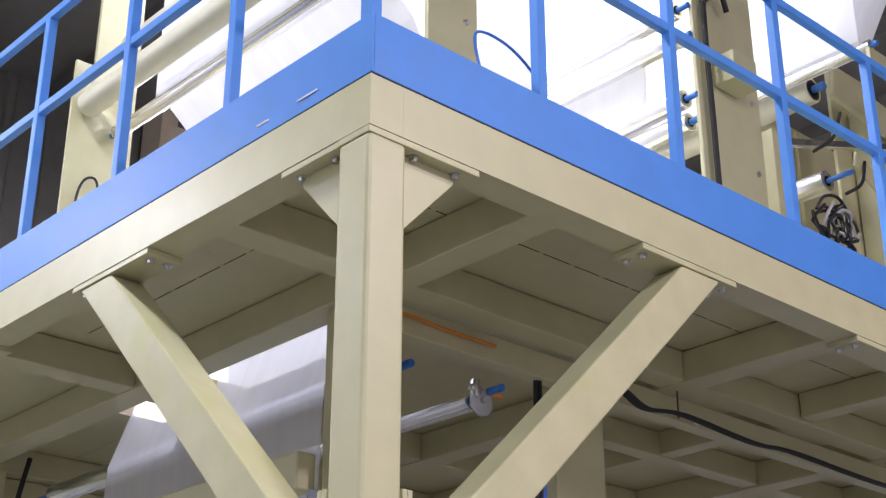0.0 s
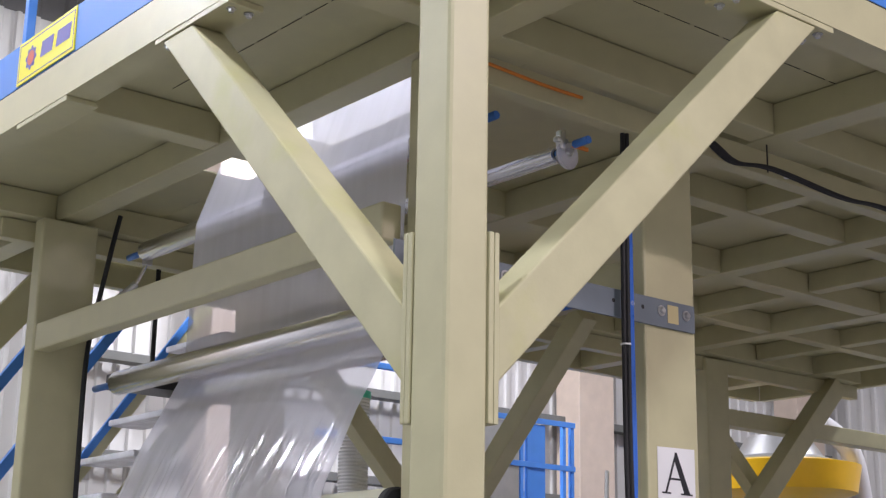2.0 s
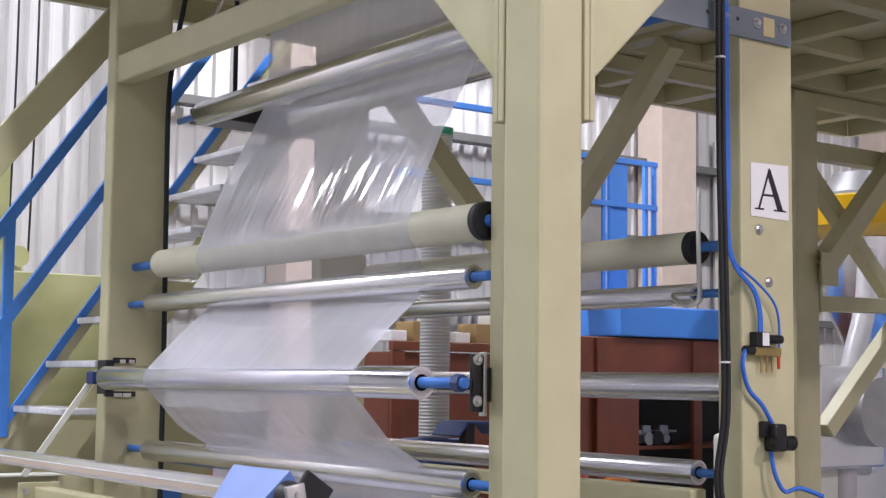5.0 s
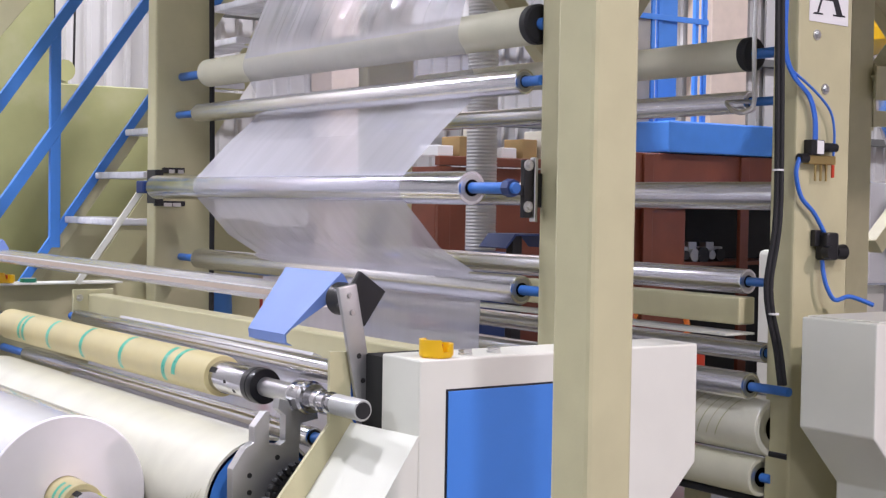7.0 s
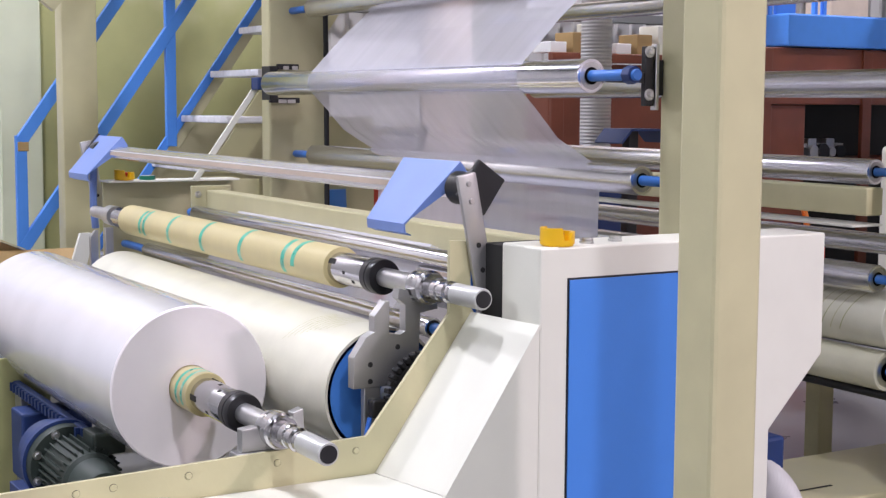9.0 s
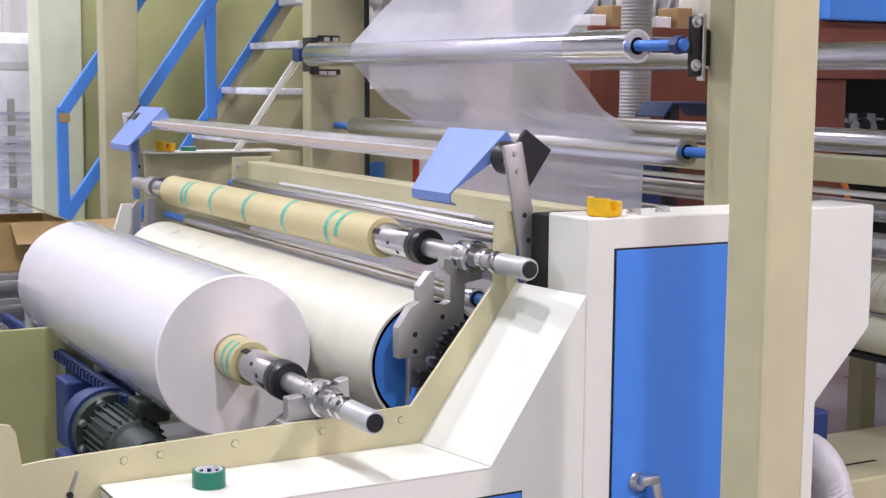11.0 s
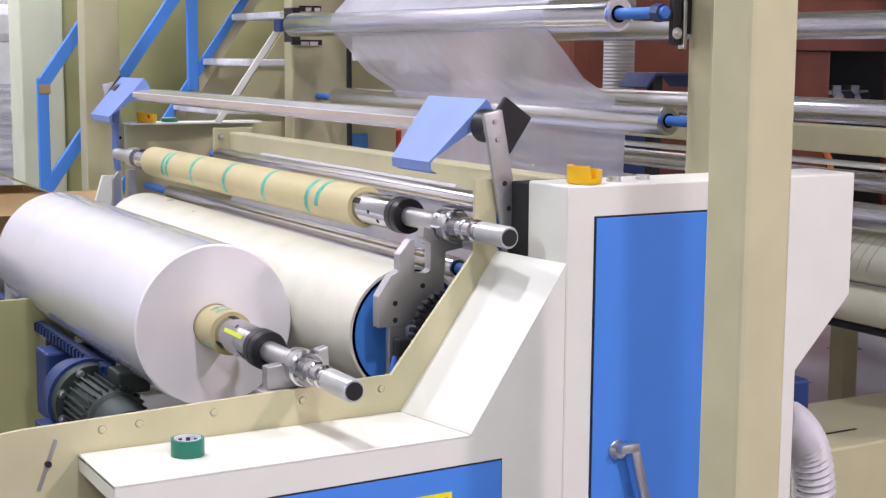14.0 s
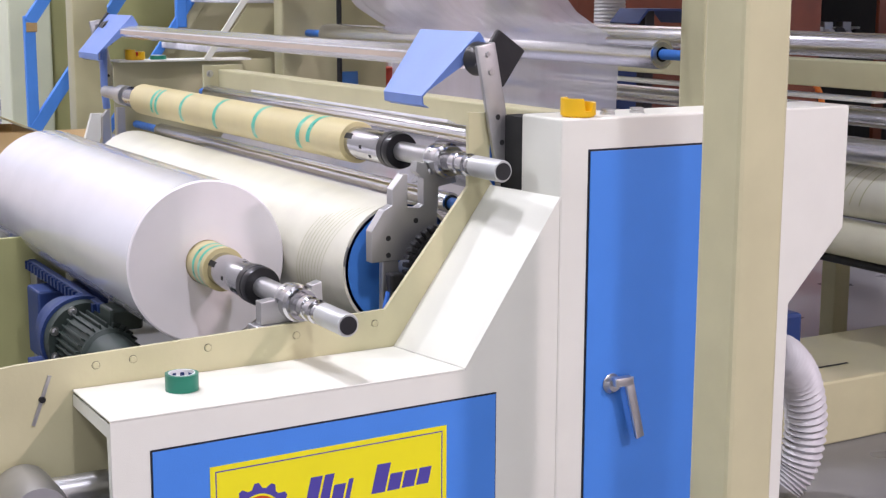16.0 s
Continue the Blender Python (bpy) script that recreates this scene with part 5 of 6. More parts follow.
part("clevis", box_bm(1.355, 1.415, 4.515, 4.545, 4.27, 4.33, 0.006), ZINC, cyl)
cable_run([(1.21, 1.5, 4.5), (1.20, 1.5, 4.2), (1.19, 1.5, 4.0)], 0.006, "thin black wire under the platform", n=1)


def dancer_mounts():
    root = thing("dancer_mount", "black sliding mount of the dancer roller with bolts", "mount", "dancer mounts")
    part("plate", box_bm(0.842, 0.884, Y_NEAR + 0.125, Y_NEAR + 0.152, 1.89, 2.11, 0.004), IRON, root)
    part("rail", box_bm(0.886, 0.902, Y_NEAR + 0.118, Y_NEAR + 0.150, 1.875, 2.12, 0.003), ZINC, root)
    part("bracket", box_bm(0.9025, 0.9245, Y_NEAR + 0.122, Y_NEAR + 0.148, 1.93, 2.06, 0.002), IRON, root)
    for z in (1.932, 2.090):
        part("bolt", bolt_bm((0.860, Y_NEAR + 0.125, z), "-y", 0.014, 0.016), ZINC, root)
    part("holder", lathe_bm([(Y_NEAR - 0.045, 0.022), (Y_NEAR - 0.045, 0.032), (Y_NEAR - 0.005, 0.034), (Y_NEAR - 0.005, 0.022)], "y", (0.662, 0, 2.0), 8), NAVY, root)
    part("holder_arm", box_bm(0.672, 0.8415, Y_NEAR + 0.130, Y_NEAR + 0.146, 1.975, 2.015), IRON, root)
    root = thing("dancer_mount", "black sliding mount of the dancer roller with bolts", "mount", "dancer mounts")
    part("plate", box_bm(0.83, 0.960, Y_FAR - 0.03, Y_FAR - 0.002, 2.085, 2.115, 0.004), IRON, root)
    part("plate", box_bm(0.78, 0.965, Y_FAR - 0.03, Y_FAR - 0.002, 1.895, 1.925, 0.004), IRON, root)
    part("holder", box_bm(0.625, 0.738, 4.50, 4.60, 1.965, 2.035, 0.008), NAVY, root)
    part("holder_arm", box_bm(0.74, 0.79, 4.60, Y_FAR - 0.002, 1.91, 2.10), IRON, root)
    for x in (0.86, 0.915):
        part("clip", box_bm(x, x + 0.035, Y_FAR - 0.036, Y_FAR - 0.031, 2.082, 2.104, 0.002), ZINC, root)
        part("clip", box_bm(x - 0.03, x + 0.02, Y_FAR - 0.036, Y_FAR - 0.031, 1.892, 1.914, 0.002), ZINC, root)
    strut = thing("strut", "cream flat strut beside the far column", "strut")
    bm = bmesh.new()
    beam_between(bm, (0.70, 4.62, 2.03), (0.30, 4.62, 1.47), 0.012, 0.034, (0, 1, 0), 0.002)
    part("bar", bm, IVORY, strut)


dancer_mounts()


rod = thing("crank_rod", "bent bright steel rod at the roller's end", "rod")
part("rod", pipe(bmesh.new(), [(2.055, 1.36, 2.86), (2.050, 1.36, 2.70), (2.055, 1.36, 2.50), (2.075, 1.38, 2.38), (2.035, 1.42, 2.345), (2.10, 1.56, 2.40), (2.33, 1.60, 2.417)], 0.010, 8, 5), ZINC, rod)


def swivel_wheel(x, y, z):
    root = thing("crank_disc", "clear plastic disc and clamp on the roller end", "disc")
    part("disc", lathe_bm([(y - 0.012, 0.01), (y - 0.012, 0.062), (y - 0.004, 0.066), (y + 0.004, 0.062), (y + 0.004, 0.01)], "y", (x, 0, z), 28), BAG, root)
    bm = bmesh.new()
    lathe(bm, [(y - 0.03, 0.016), (y + 0.10, 0.016)], "y", (x, 0, z + 0.01), 12)
    box(bm, x - 0.05, x - 0.02, y - 0.02, y + 0.02, z + 0.02, z + 0.11, 0.008)
    box(bm, x - 0.07, x + 0.0, y - 0.015, y + 0.015, z + 0.05, z + 0.075, 0.006)
    part("clamp", bm, ZINC, root)
    part("strap", box_bm(x + 0.02, x + 0.12, y - 0.02, y - 0.01, z + 0.04, z + 0.06, 0.004), ORANGE, root)
    part("shaft", lathe_bm([(y - 0.12, 0.018), (y - 0.03, 0.018)], "y", (x + 0.02, 0, z + 0.05), 12), BLUE_SHAFT, root)


roller("pale guide roller under the platform", 1.70, 4.235, 0.040, 1.30, 4.5, ALU, 0.05, 0.1)
swivel_wheel(1.70, 1.24, 4.215)

# the maker's plate on the toe board
psign = thing("maker_plate", "yellow maker's plate on the blue toe board", "sign")
part("sheet", slab_bm([(2.706, 4.705), (2.706, 4.925), (3.34, 4.925), (3.34, 4.705)], "x", -0.004, 0.001), SIGNYELLOW, psign)
for a, b, c, d in ((2.72, 2.724, 4.72, 4.91), (3.322, 3.326, 4.72, 4.91), (2.724, 3.322, 4.72, 4.724), (2.724, 3.322, 4.906, 4.91)):
    part("line", box_bm(-0.0052, -0.0042, a, b, c, d, 0), SIGNINK, psign)
for a, b, lo in ((2.76, 2.91, 0.03), (2.95, 3.08, 0.0)):
    part("word_bar", slab_bm([(a, 4.78 + 0.0), (a - 0.012, 4.86), (b - 0.012, 4.86), (b, 4.78)], "x", -0.0052, -0.0042), SIGNINK, psign)
part("cog", slab_bm([(3.19 + (0.062 if k % 4 < 2 else 0.05) * math.cos(k * math.pi / 16), 4.815 + (0.062 if k % 4 < 2 else 0.05) * math.sin(k * math.pi / 16)) for k in range(32)], "x", -0.0052, -0.0042), SIGNINK, psign)
part("cog_disc", lathe_bm([(-0.0062, 0.002), (-0.0062, 0.038), (-0.0053, 0.038)], "x", (0, 3.19, 4.815), 24), SIGNRED, psign)


# ---- stairs behind the winder ----
def stairs():
    root = thing("stairs", "steep steel stairs with blue handrails and wrapped treads", "stairs")
    Y = 6.4
    k = 1.418
    def line(x0, x1, z_at, w, d, name, mat, y=Y):
        bm = bmesh.new()
        beam_between(bm, (x0, y, z_at + k * x0), (x1, y, z_at + k * x1), w, d, (0, 1, 0), 0.004)
        part(name, bm, mat, root)
    line(-0.20, 1.9, 1.925, 0.05, 0.075, "handrail", BLUE)
    line(-0.20, 2.6, 1.240, 0.05, 0.075, "mid_rail", BLUE)
    line(-0.36, 2.75, 0.540, 0.03, 0.055, "stringer", BLUE)
    line(-0.30, 2.9, 0.455, 0.012, 0.10, "stringer", BEIGE, Y + 0.01)
    part("rail_post", box_bm(-0.235, -0.165, Y - 0.022, Y + 0.022, 0.90, 1.68, 0.005), BLUE, root)
    part("rail_post", box_bm(0.765, 0.835, Y - 0.022, Y + 0.022, 1.60, 3.06, 0.005), BLUE, root)
    part("rail_joint", box_bm(-0.225, -0.155, Y - 0.027, Y + 0.027, 1.58, 1.64, 0.005), BOXCARD, root, "brown tape round the rail joint")
    for n in range(14):
        z = 0.30 + n * 0.297
        x = (z - 0.54) / k
        part("tread", box_bm(x - 0.02, x + 0.26, Y - 0.86, Y - 0.03, z - 0.02, z + 0.025, 0.01), PLASTICWRAP, root, "tread wrapped in white plastic")
        part("riser", slab_bm([(x + 0.05, z - 0.03), (x + 0.26, z - 0.03), (x + 0.46, z + 0.25), (x + 0.25, z + 0.25)], "y", Y - 0.85, Y - 0.84), BEIGE, root)
    part("closing_sheet", slab_bm([(-0.10, 0.05), (2.35, 0.05), (2.35, 1.80), (0.97, 1.80), (-0.10, 0.28)], "y", Y + 0.03, Y + 0.04), BEIGE, root, "beige sheet closing the space under the flight")
    bm = bmesh.new()
    beam_between(bm, (-0.30, 5.5, 2.475), (1.5, 5.5, 4.72), 0.06, 0.20, (0, 1, 0), 0.004)
    part("near_stringer", bm, BEIGE, root, "beige channel stringer")


stairs()
rear = thing("support_column", "beige square rear column of the platform", "column")
part("tube", box_bm(-0.05, 0.17, 5.95, 6.1, 0.0, Z_BEAM - 0.002, 0.012), BEIGE, rear, smooth=True)
ledge = thing("cable_tray", "dark cable tray behind the rollers", "tray")
part("tray", box_bm(1.55, 2.7, 5.0, 5.3, 3.62, 3.72), IRON, ledge)
for x in (1.7, 2.5):
    part("hanger", box_bm(x, x + 0.03, 5.0, 5.012, 3.72, 4.40, 0.002), IRON, ledge)
pale = thing("tower_casing", "tall stained steel casing with a pale green front and an olive side", "casing")
# the front is paler than the olive side
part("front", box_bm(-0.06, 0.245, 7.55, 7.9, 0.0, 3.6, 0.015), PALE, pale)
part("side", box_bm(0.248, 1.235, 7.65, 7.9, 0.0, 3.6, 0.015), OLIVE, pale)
low_wall = thing("low_wall", "olive green painted low wall along the hall side", "wall", kind="structure")
part("panel", box_bm(1.24, 2.35, 7.68, 7.83, 0.0, 2.795, 0.01), OLIVE, low_wall)
wrap = thing("wrapped_stack", "stack of goods wrapped in shiny clear plastic", "stack")
part("load", box_bm(-1.55, 0.40, 8.46, 9.15, 0.12, 1.96, 0.06), PLASTICWRAP, wrap)
part("top_cover", box_bm(-1.58, 0.43, 8.43, 9.18, 1.90, 2.20, 0.08), PLASTICWRAP, wrap, "crumpled clear cover sheet")
part("pallet", box_bm(-1.6, 0.45, 8.4, 9.2, 0.0, 0.118, 0.006), BOXCARD, wrap, "wooden pallet")
for x in (-0.62, -0.10, 0.30):
    part("batten", box_bm(x, x + 0.05, 8.43, 8.458, 0.13, 1.70, 0.004), STEEL, wrap, "grey upright batten under the wrap")
rnd = random.Random(11)
for k in range(26):
    z = 0.25 + k * 0.055 + rnd.uniform(-0.02, 0.02)
    bm = bmesh.new()
    beam_between(bm, (-1.54, 8.425, z), (0.39, 8.425, z + rnd.uniform(-0.08, 0.08)), 0.006, rnd.uniform(0.012, 0.05), (0, 1, 0), 0.002)
    part("wrap_turn", bm, BAG, wrap, "stretched strip of clear film")
carton = thing("carton", "open brown cardboard carton on a stacked pallet", "carton", at=(-0.86, 5.45, 0.802))
for a in ((-0.36, 0.36, -0.25, -0.244), (-0.36, 0.36, 0.244, 0.25), (-0.36, -0.354, -0.24, 0.24), (0.354, 0.36, -0.24, 0.24)):
    part("side", box_bm(*a, 0.0, 0.27, 0), BOXCARD, carton)
part("bottom", box_bm(-0.352, 0.352, -0.24, 0.24, 0.002, 0.010, 0), BOXCARD, carton)
bm = bmesh.new()
beam_between(bm, (0.37, -0.02, 0.272), (-0.16, -0.02, 0.50), 0.5, 0.006, (0, 1, 0), 0)
part("flap", bm, CARD, carton, "raised paler flap")
bm = bmesh.new()
beam_between(bm, (0.36, -0.245, 0.265), (0.36, -0.40, 0.16), 0.006, 0.6, (0, 0, 1), 0)
part("flap", bm, BOXCARD, carton)
stand = thing("pallet_stack", "grey stacked pallets under the cardboard carton", "pallet")
for k in range(6):
    part("board", box_bm(-1.5, -0.45, 5.1, 5.8, 0.135 * k + 0.09, 0.135 * k + 0.125, 0.004), STEEL, stand)
    for x in (-1.48, -1.02, -0.57):
        part("block", box_bm(x, x + 0.1, 5.12, 5.78, 0.135 * k, 0.135 * k + 0.088, 0.004), IRON, stand)
winch = thing("wall_winch", "grey winch on the hall wall with hanging ropes", "winch")
part("drum", lathe_bm([(10.2, 0.04), (10.2, 0.10), (10.5, 0.10)], "y", (2.24, 0, 3.12), 24), OLIVE, winch)
part("bracket", box_bm(2.10, 2.38, 10.5, 10.99, 2.98, 3.22), OLIVE, winch)
for x in (2.16, 2.36):
    part("rope", pipe(bmesh.new(), [(x, 10.3, 3.15), (x + 0.02, 10.3, 5.0), (x, 10.3, 8.5)], 0.012, 6, 3), IRON, winch)
downpipe = thing("downpipe", "pale downpipe on the hall wall", "pipe")
part("pipe", box_bm(3.55, 3.75, 10.7, 10.85, 0.0, 8.0), CLADDING, downpipe)


# ---- things farther off ----
def far_things():
    g = thing("guard_plate", "dark blue bent sheet guard of the second winder", "guard", "cutter guards")
    part("sheet", slab_bm([(3.28, 1.645), (3.36, 1.735), (3.64, 1.735), (3.72, 1.650), (3.71, 1.640), (3.63, 1.722), (3.37, 1.722), (3.29, 1.636)], "y", 4.70, 5.0), NAVY, g)
    part("post", box_bm(3.42, 3.50, 4.80, 4.88, 0.0, 1.72, 0.006), IRON, g)
    hoop = thing("floor_hose", "orange plastic hose coiled upright on a drum", "hose")
    part("coil", pipe(bmesh.new(), [(6.30 + 0.34 * math.cos(k * 0.45), 6.40, 0.82 + 0.34 * math.sin(k * 0.45)) for k in range(-1, 9)], 0.028, 8, 4), ORANGE, hoop)
    part("drum", box_bm(5.92, 6.68, 6.2, 6.6, 0.0, 0.70, 0.02), RED, hoop)
    c = thing("carton", "pinkish cardboard carton behind the film", "carton")
    part("box", box_bm(2.22, 2.62, 6.9, 7.3, 0.0, 1.66, 0.008), PINKCOL, c)
    part("flap", box_bm(2.20, 2.64, 6.88, 6.895, 1.42, 1.68, 0.002), BOXCARD, c)
    # boarded crates with a blue machine bed on top
    root = thing("crate", "red-brown panelled wooden crate", "crate", "crates")
    part("panel", box_bm(5.02, 6.95, 8.08, 9.0, 0.0, 2.27, 0.01), REDWOOD, root)
    for a in (5.02, 6.79):
        part("batten", box_bm(a, a + 0.14, 8.03, 8.078, 0.0, 2.28, 0.008), REDWOOD, root)
    part("batten", box_bm(5.02, 6.93, 8.02, 8.10, 2.282, 2.37, 0.008), REDWOOD, root)
    root = thing("crate", "long red-brown crate with open dark bays and a post", "crate", "crates")
    # the near-black back puts the shade of the open bays into the colour
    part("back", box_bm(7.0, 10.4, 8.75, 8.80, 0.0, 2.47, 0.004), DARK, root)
    part("panel", box_bm(7.0, 8.20, 8.05, 8.745, 0.0, 1.90, 0.01), REDWOOD, root)
    part("header", box_bm(7.0, 10.4, 8.02, 8.745, 1.905, 2.48, 0.01), REDWOOD, root)
    for x in (7.55, 8.96, 10.25):
        part("post", box_bm(x, x + 0.13, 7.99, 8.04, 0.0, 2.47, 0.006), REDWOOD, root)
    part("shelf", box_bm(8.21, 10.39, 8.10, 8.74, 1.30, 1.34, 0.004), REDWOOD, root)
    bed = thing("machine_bed", "blue painted machine bed on the crates", "machine")
    part("bed", box_bm(7.85, 10.5, 7.96, 8.9, 2.49, 2.82, 0.02), BLUE, bed)
    for k in range(5):
        st = thing("stock_part", "grey machine part on the crate shelf", "machine part", "shelf parts")
        x = 8.32 + k * 0.13
        part("body", lathe_bm([(8.15, 0.02), (8.15, 0.05 + 0.02 * (k % 3)), (8.40, 0.07), (8.40, 0.02)], "y", (x, 0, 1.341 + 0.07), 14), STEEL if k % 2 else IRON, st)
        part("plate", box_bm(x - 0.05, x + 0.07, 8.2, 8.3, 1.45, 1.50 + 0.05 * (k % 2), 0.004), STEEL, st)
    for k in range(7):
        c = thing("carton", "small pale carton on the crate", "carton", "small cartons")
        x = 5.05 + k * 0.25
        part("box", box_bm(x, x + 0.18, 8.1, 8.4, 2.371, 2.371 + 0.10 + 0.09 * (k % 3), 0.008), (WHITE, BOXCARD, IVORY)[k % 3], c)
    # the silver duct
    root = thing("air_duct", "silver ribbed flexible air duct hanging upright", "duct")
    bm = bmesh.new()
    lathe(bm, [(1.55 + 0.014 * k, 0.128 if k % 2 else 0.119) for k in range(180)], "z", (4.39, 6.5, 0), 28)
    part("duct", bm, DUCT, root)
    part("band", lathe_bm([(4.02, 0.132), (4.08, 0.132)], "z", (4.39, 6.5, 0), 28), TEAL_TAPE, root)
    part("stand", box_bm(4.2, 4.6, 6.3, 6.7, 0.0, 1.54, 0.02), NAVY, root)
    # an electric lift frame in blue
    root = thing("work_platform", "blue steel caged work platform", "work platform")
    for x in (8.04, 8.14, 8.68, 8.81):
        part("post", box_bm(x, x + 0.05, 8.45, 8.50, 2.82, 4.46, 0.005), BLUE, root)
    for z, x1 in ((3.92, 8.86), (4.41, 8.86), (3.43, 8.42)):
        part("rail", box_bm(7.2, x1, 8.43, 8.449, z, z + 0.06, 0.004), BLUE, root)
    part("screen", box_bm(7.2, 8.03, 8.46, 8.48, 2.82, 4.40), STEEL, root, "grey sheet screen")
    part("panel", box_bm(8.195, 8.42, 8.46, 8.49, 2.82, 4.40), BLUE, root)
    for x, z, w in ((5.35, 4.0, 0.5), (5.2, 4.75, 0.7)):
        part("rail", box_bm(x, x + w + 1.2, 8.44, 8.51, z, z + 0.06, 0.005), BLUE, root)
    # hall columns and girts on the far wall
    for x in (11.27, 5.6, 16.0, -3.0):
        c = thing("hall_column", "pinkish primed steel hall column", "column", "hall columns", "structure")
        part("shaft", box_bm(x - 0.33, x + 0.33, 10.45, 10.9, 0.0, 11.0, 0.01), PINKCOL, c)
    for z in (1.6, 2.9, 3.9, 4.95, 6.2, 7.6):
        g = thing("wall_girt", "dark horizontal girt on the hall wall", "girt", "wall girts", "structure")
        part("girt", box_bm(3.9, 16.9, 10.72, 10.92, z - 0.05, z + 0.05, 0.004), GIRT, g)
    # red and blue barrels glimpsed low between the rollers
    for x, y, m, lb in ((1.9, 6.6, BLUE, "blue plastic drum on the floor"), (2.35, 6.9, RED, "orange-red plastic drum on the floor"), (5.6, 6.4, RED, "orange-red plastic drum on the floor")):
        root = thing("barrel", lb, "barrel", "barrels")
        part("shell", lathe_bm([(0, 0.2), (0, 0.28), (0.3, 0.30), (0.32, 0.315), (0.36, 0.30), (0.75, 0.30), (0.79, 0.315), (0.83, 0.30), (1.28, 0.28), (1.28, 0.2)], "z", (x, y, 0), 28), m, root)


far_things()


def extruder_side():
    """Legs, braces and a hopper at the far right under the platform."""
    for x, y in ((7.09, 4.95), (7.09, 0.16)):
        c = thing("support_column", "beige square platform column", "column", "platform columns")
        part("tube", box_bm(x - 0.145, x + 0.145, y - 0.06, y + 0.2, 0.0, Z_BEAM - 0.002, 0.012), BEIGE, c)
        part("plate", box_bm(x + 0.147, x + 0.18, y - 0.07, y + 0.21, 2.62, 3.15), BEIGE, c)

    def diag(p, q, w, label, side=(0, 1, 0)):
        c = thing("brace", label, "brace", "platform braces")
        bm = bmesh.new()
        beam_between(bm, p, q, w, w, side, 0.006)
        part("tube", bm, BEIGE, c)
        for e in (p,):
            part("end_plate", box_bm(e[0] - w * 0.62, e[0] + w * 0.62, e[1] - w * 0.62, e[1] - w * 0.5, e[2] - w * 0.8, e[2] + w * 0.8), BEIGE, c)
    diag((7.26, 4.90, 2.98), (8.78, 4.90, 4.47), 0.175, "beige diagonal platform brace")
    diag((7.30, 5.12, 3.92), (8.55, 5.12, 2.78), 0.13, "beige diagonal platform brace")
    diag((7.24, 5.02, 2.70), (9.6, 5.02, 2.74), 0.13, "beige horizontal tie beam")
    diag((7.24, 5.10, 4.04), (10.2, 5.10, 4.04), 0.15, "beige horizontal tie beam")
    diag((8.55, 4.95, 2.72), (7.35, 4.95, 1.62), 0.14, "beige diagonal platform brace")
    # a column deep under the platform with two braces
    c = thing("support_column", "shaded beige platform column with two diagonal braces", "column", "platform columns")
    cx, cy = 4.86, 5.90
    part("tube", box_bm(cx - 0.08, cx + 0.08, cy - 0.08, cy + 0.08, 0.0, Z_BEAM - 0.002, 0.012), BEIGE, c)
    for d in ((-1, 0), (0, -1)):
        bm = bmesh.new()
        beam_between(bm, (cx + d[0] * 0.10, cy + d[1] * 0.10, 2.90), (cx + d[0] * 1.62, cy + d[1] * 1.62, 4.47), 0.15, 0.165, (d[1], d[0], 0), 0.008)
        part("brace", bm, BEIGE, c)
    root = thing("hopper", "grey material hopper with a yellow collar", "hopper")
    part("collar", lathe_bm([(3.62, 0.55), (3.72, 0.84), (4.02, 0.90), (4.06, 0.7)], "z", (10.65, 7.0, 0), 28), YELLOW, root, "yellow collar")
    part("cone", lathe_bm([(2.2, 0.15), (2.9, 0.45), (3.61, 0.5)], "z", (10.65, 7.0, 0), 28), ALU, root)
    part("lid", lathe_bm([(4.06, 0.7), (4.12, 0.5), (4.35, 0.35), (4.36, 0.12)], "z", (10.65, 7.0, 0), 28), STEEL, root)
    part("stand", box_bm(10.3, 10.7, 6.8, 7.2, 0.0, 2.2), STEEL, root)
    h = thing("ribbed_hose", "pale suction hose hanging from the hopper", "hose")
    part("hose", pipe(bmesh.new(), [(10.9, 6.6, 4.5), (11.3, 6.5, 4.2), (11.5, 6.5, 3.5), (11.7, 6.5, 2.6), (11.9, 6.5, 0.5)], 0.12, 14), HOSEGREY, h)
    part("hose", pipe(bmesh.new(), [(9.9, 6.4, 3.4), (9.7, 6.3, 2.8), (9.3, 6.2, 2.0), (9.2, 6.2, 0.6)], 0.11, 14), HOSEGREY, h)
    m = thing("extruder", "white and blue extruder with an aluminium barrel", "machine")
    part("barrel", box_bm(8.6, 11.0, 6.2, 7.4, 0.0, 1.5, 0.05), IVORY, m)
    part("cover", box_bm(8.6, 9.6, 6.0, 6.18, 1.2, 2.2, 0.03), ALU, m)
    part("motor", lathe_bm([(5.8, 0.1), (5.8, 0.34), (6.15, 0.34)], "y", (9.3, 0, 1.75), 28), STEEL, m)
    part("base", box_bm(9.9, 11.2, 5.8, 6.15, 0.0, 2.4, 0.03), BLUE, m)
    part("hood", box_bm(10.3, 11.6, 5.6, 5.78, 2.0, 2.9, 0.05), IRON, m)
    w = thing("window_strip", "bright window strip in the hall wall", "window", kind="structure")
    part("frame", box_bm(12.4, 13.2, 10.86, 10.9, 2.4, 5.4), CLADDING, w)


extruder_side()


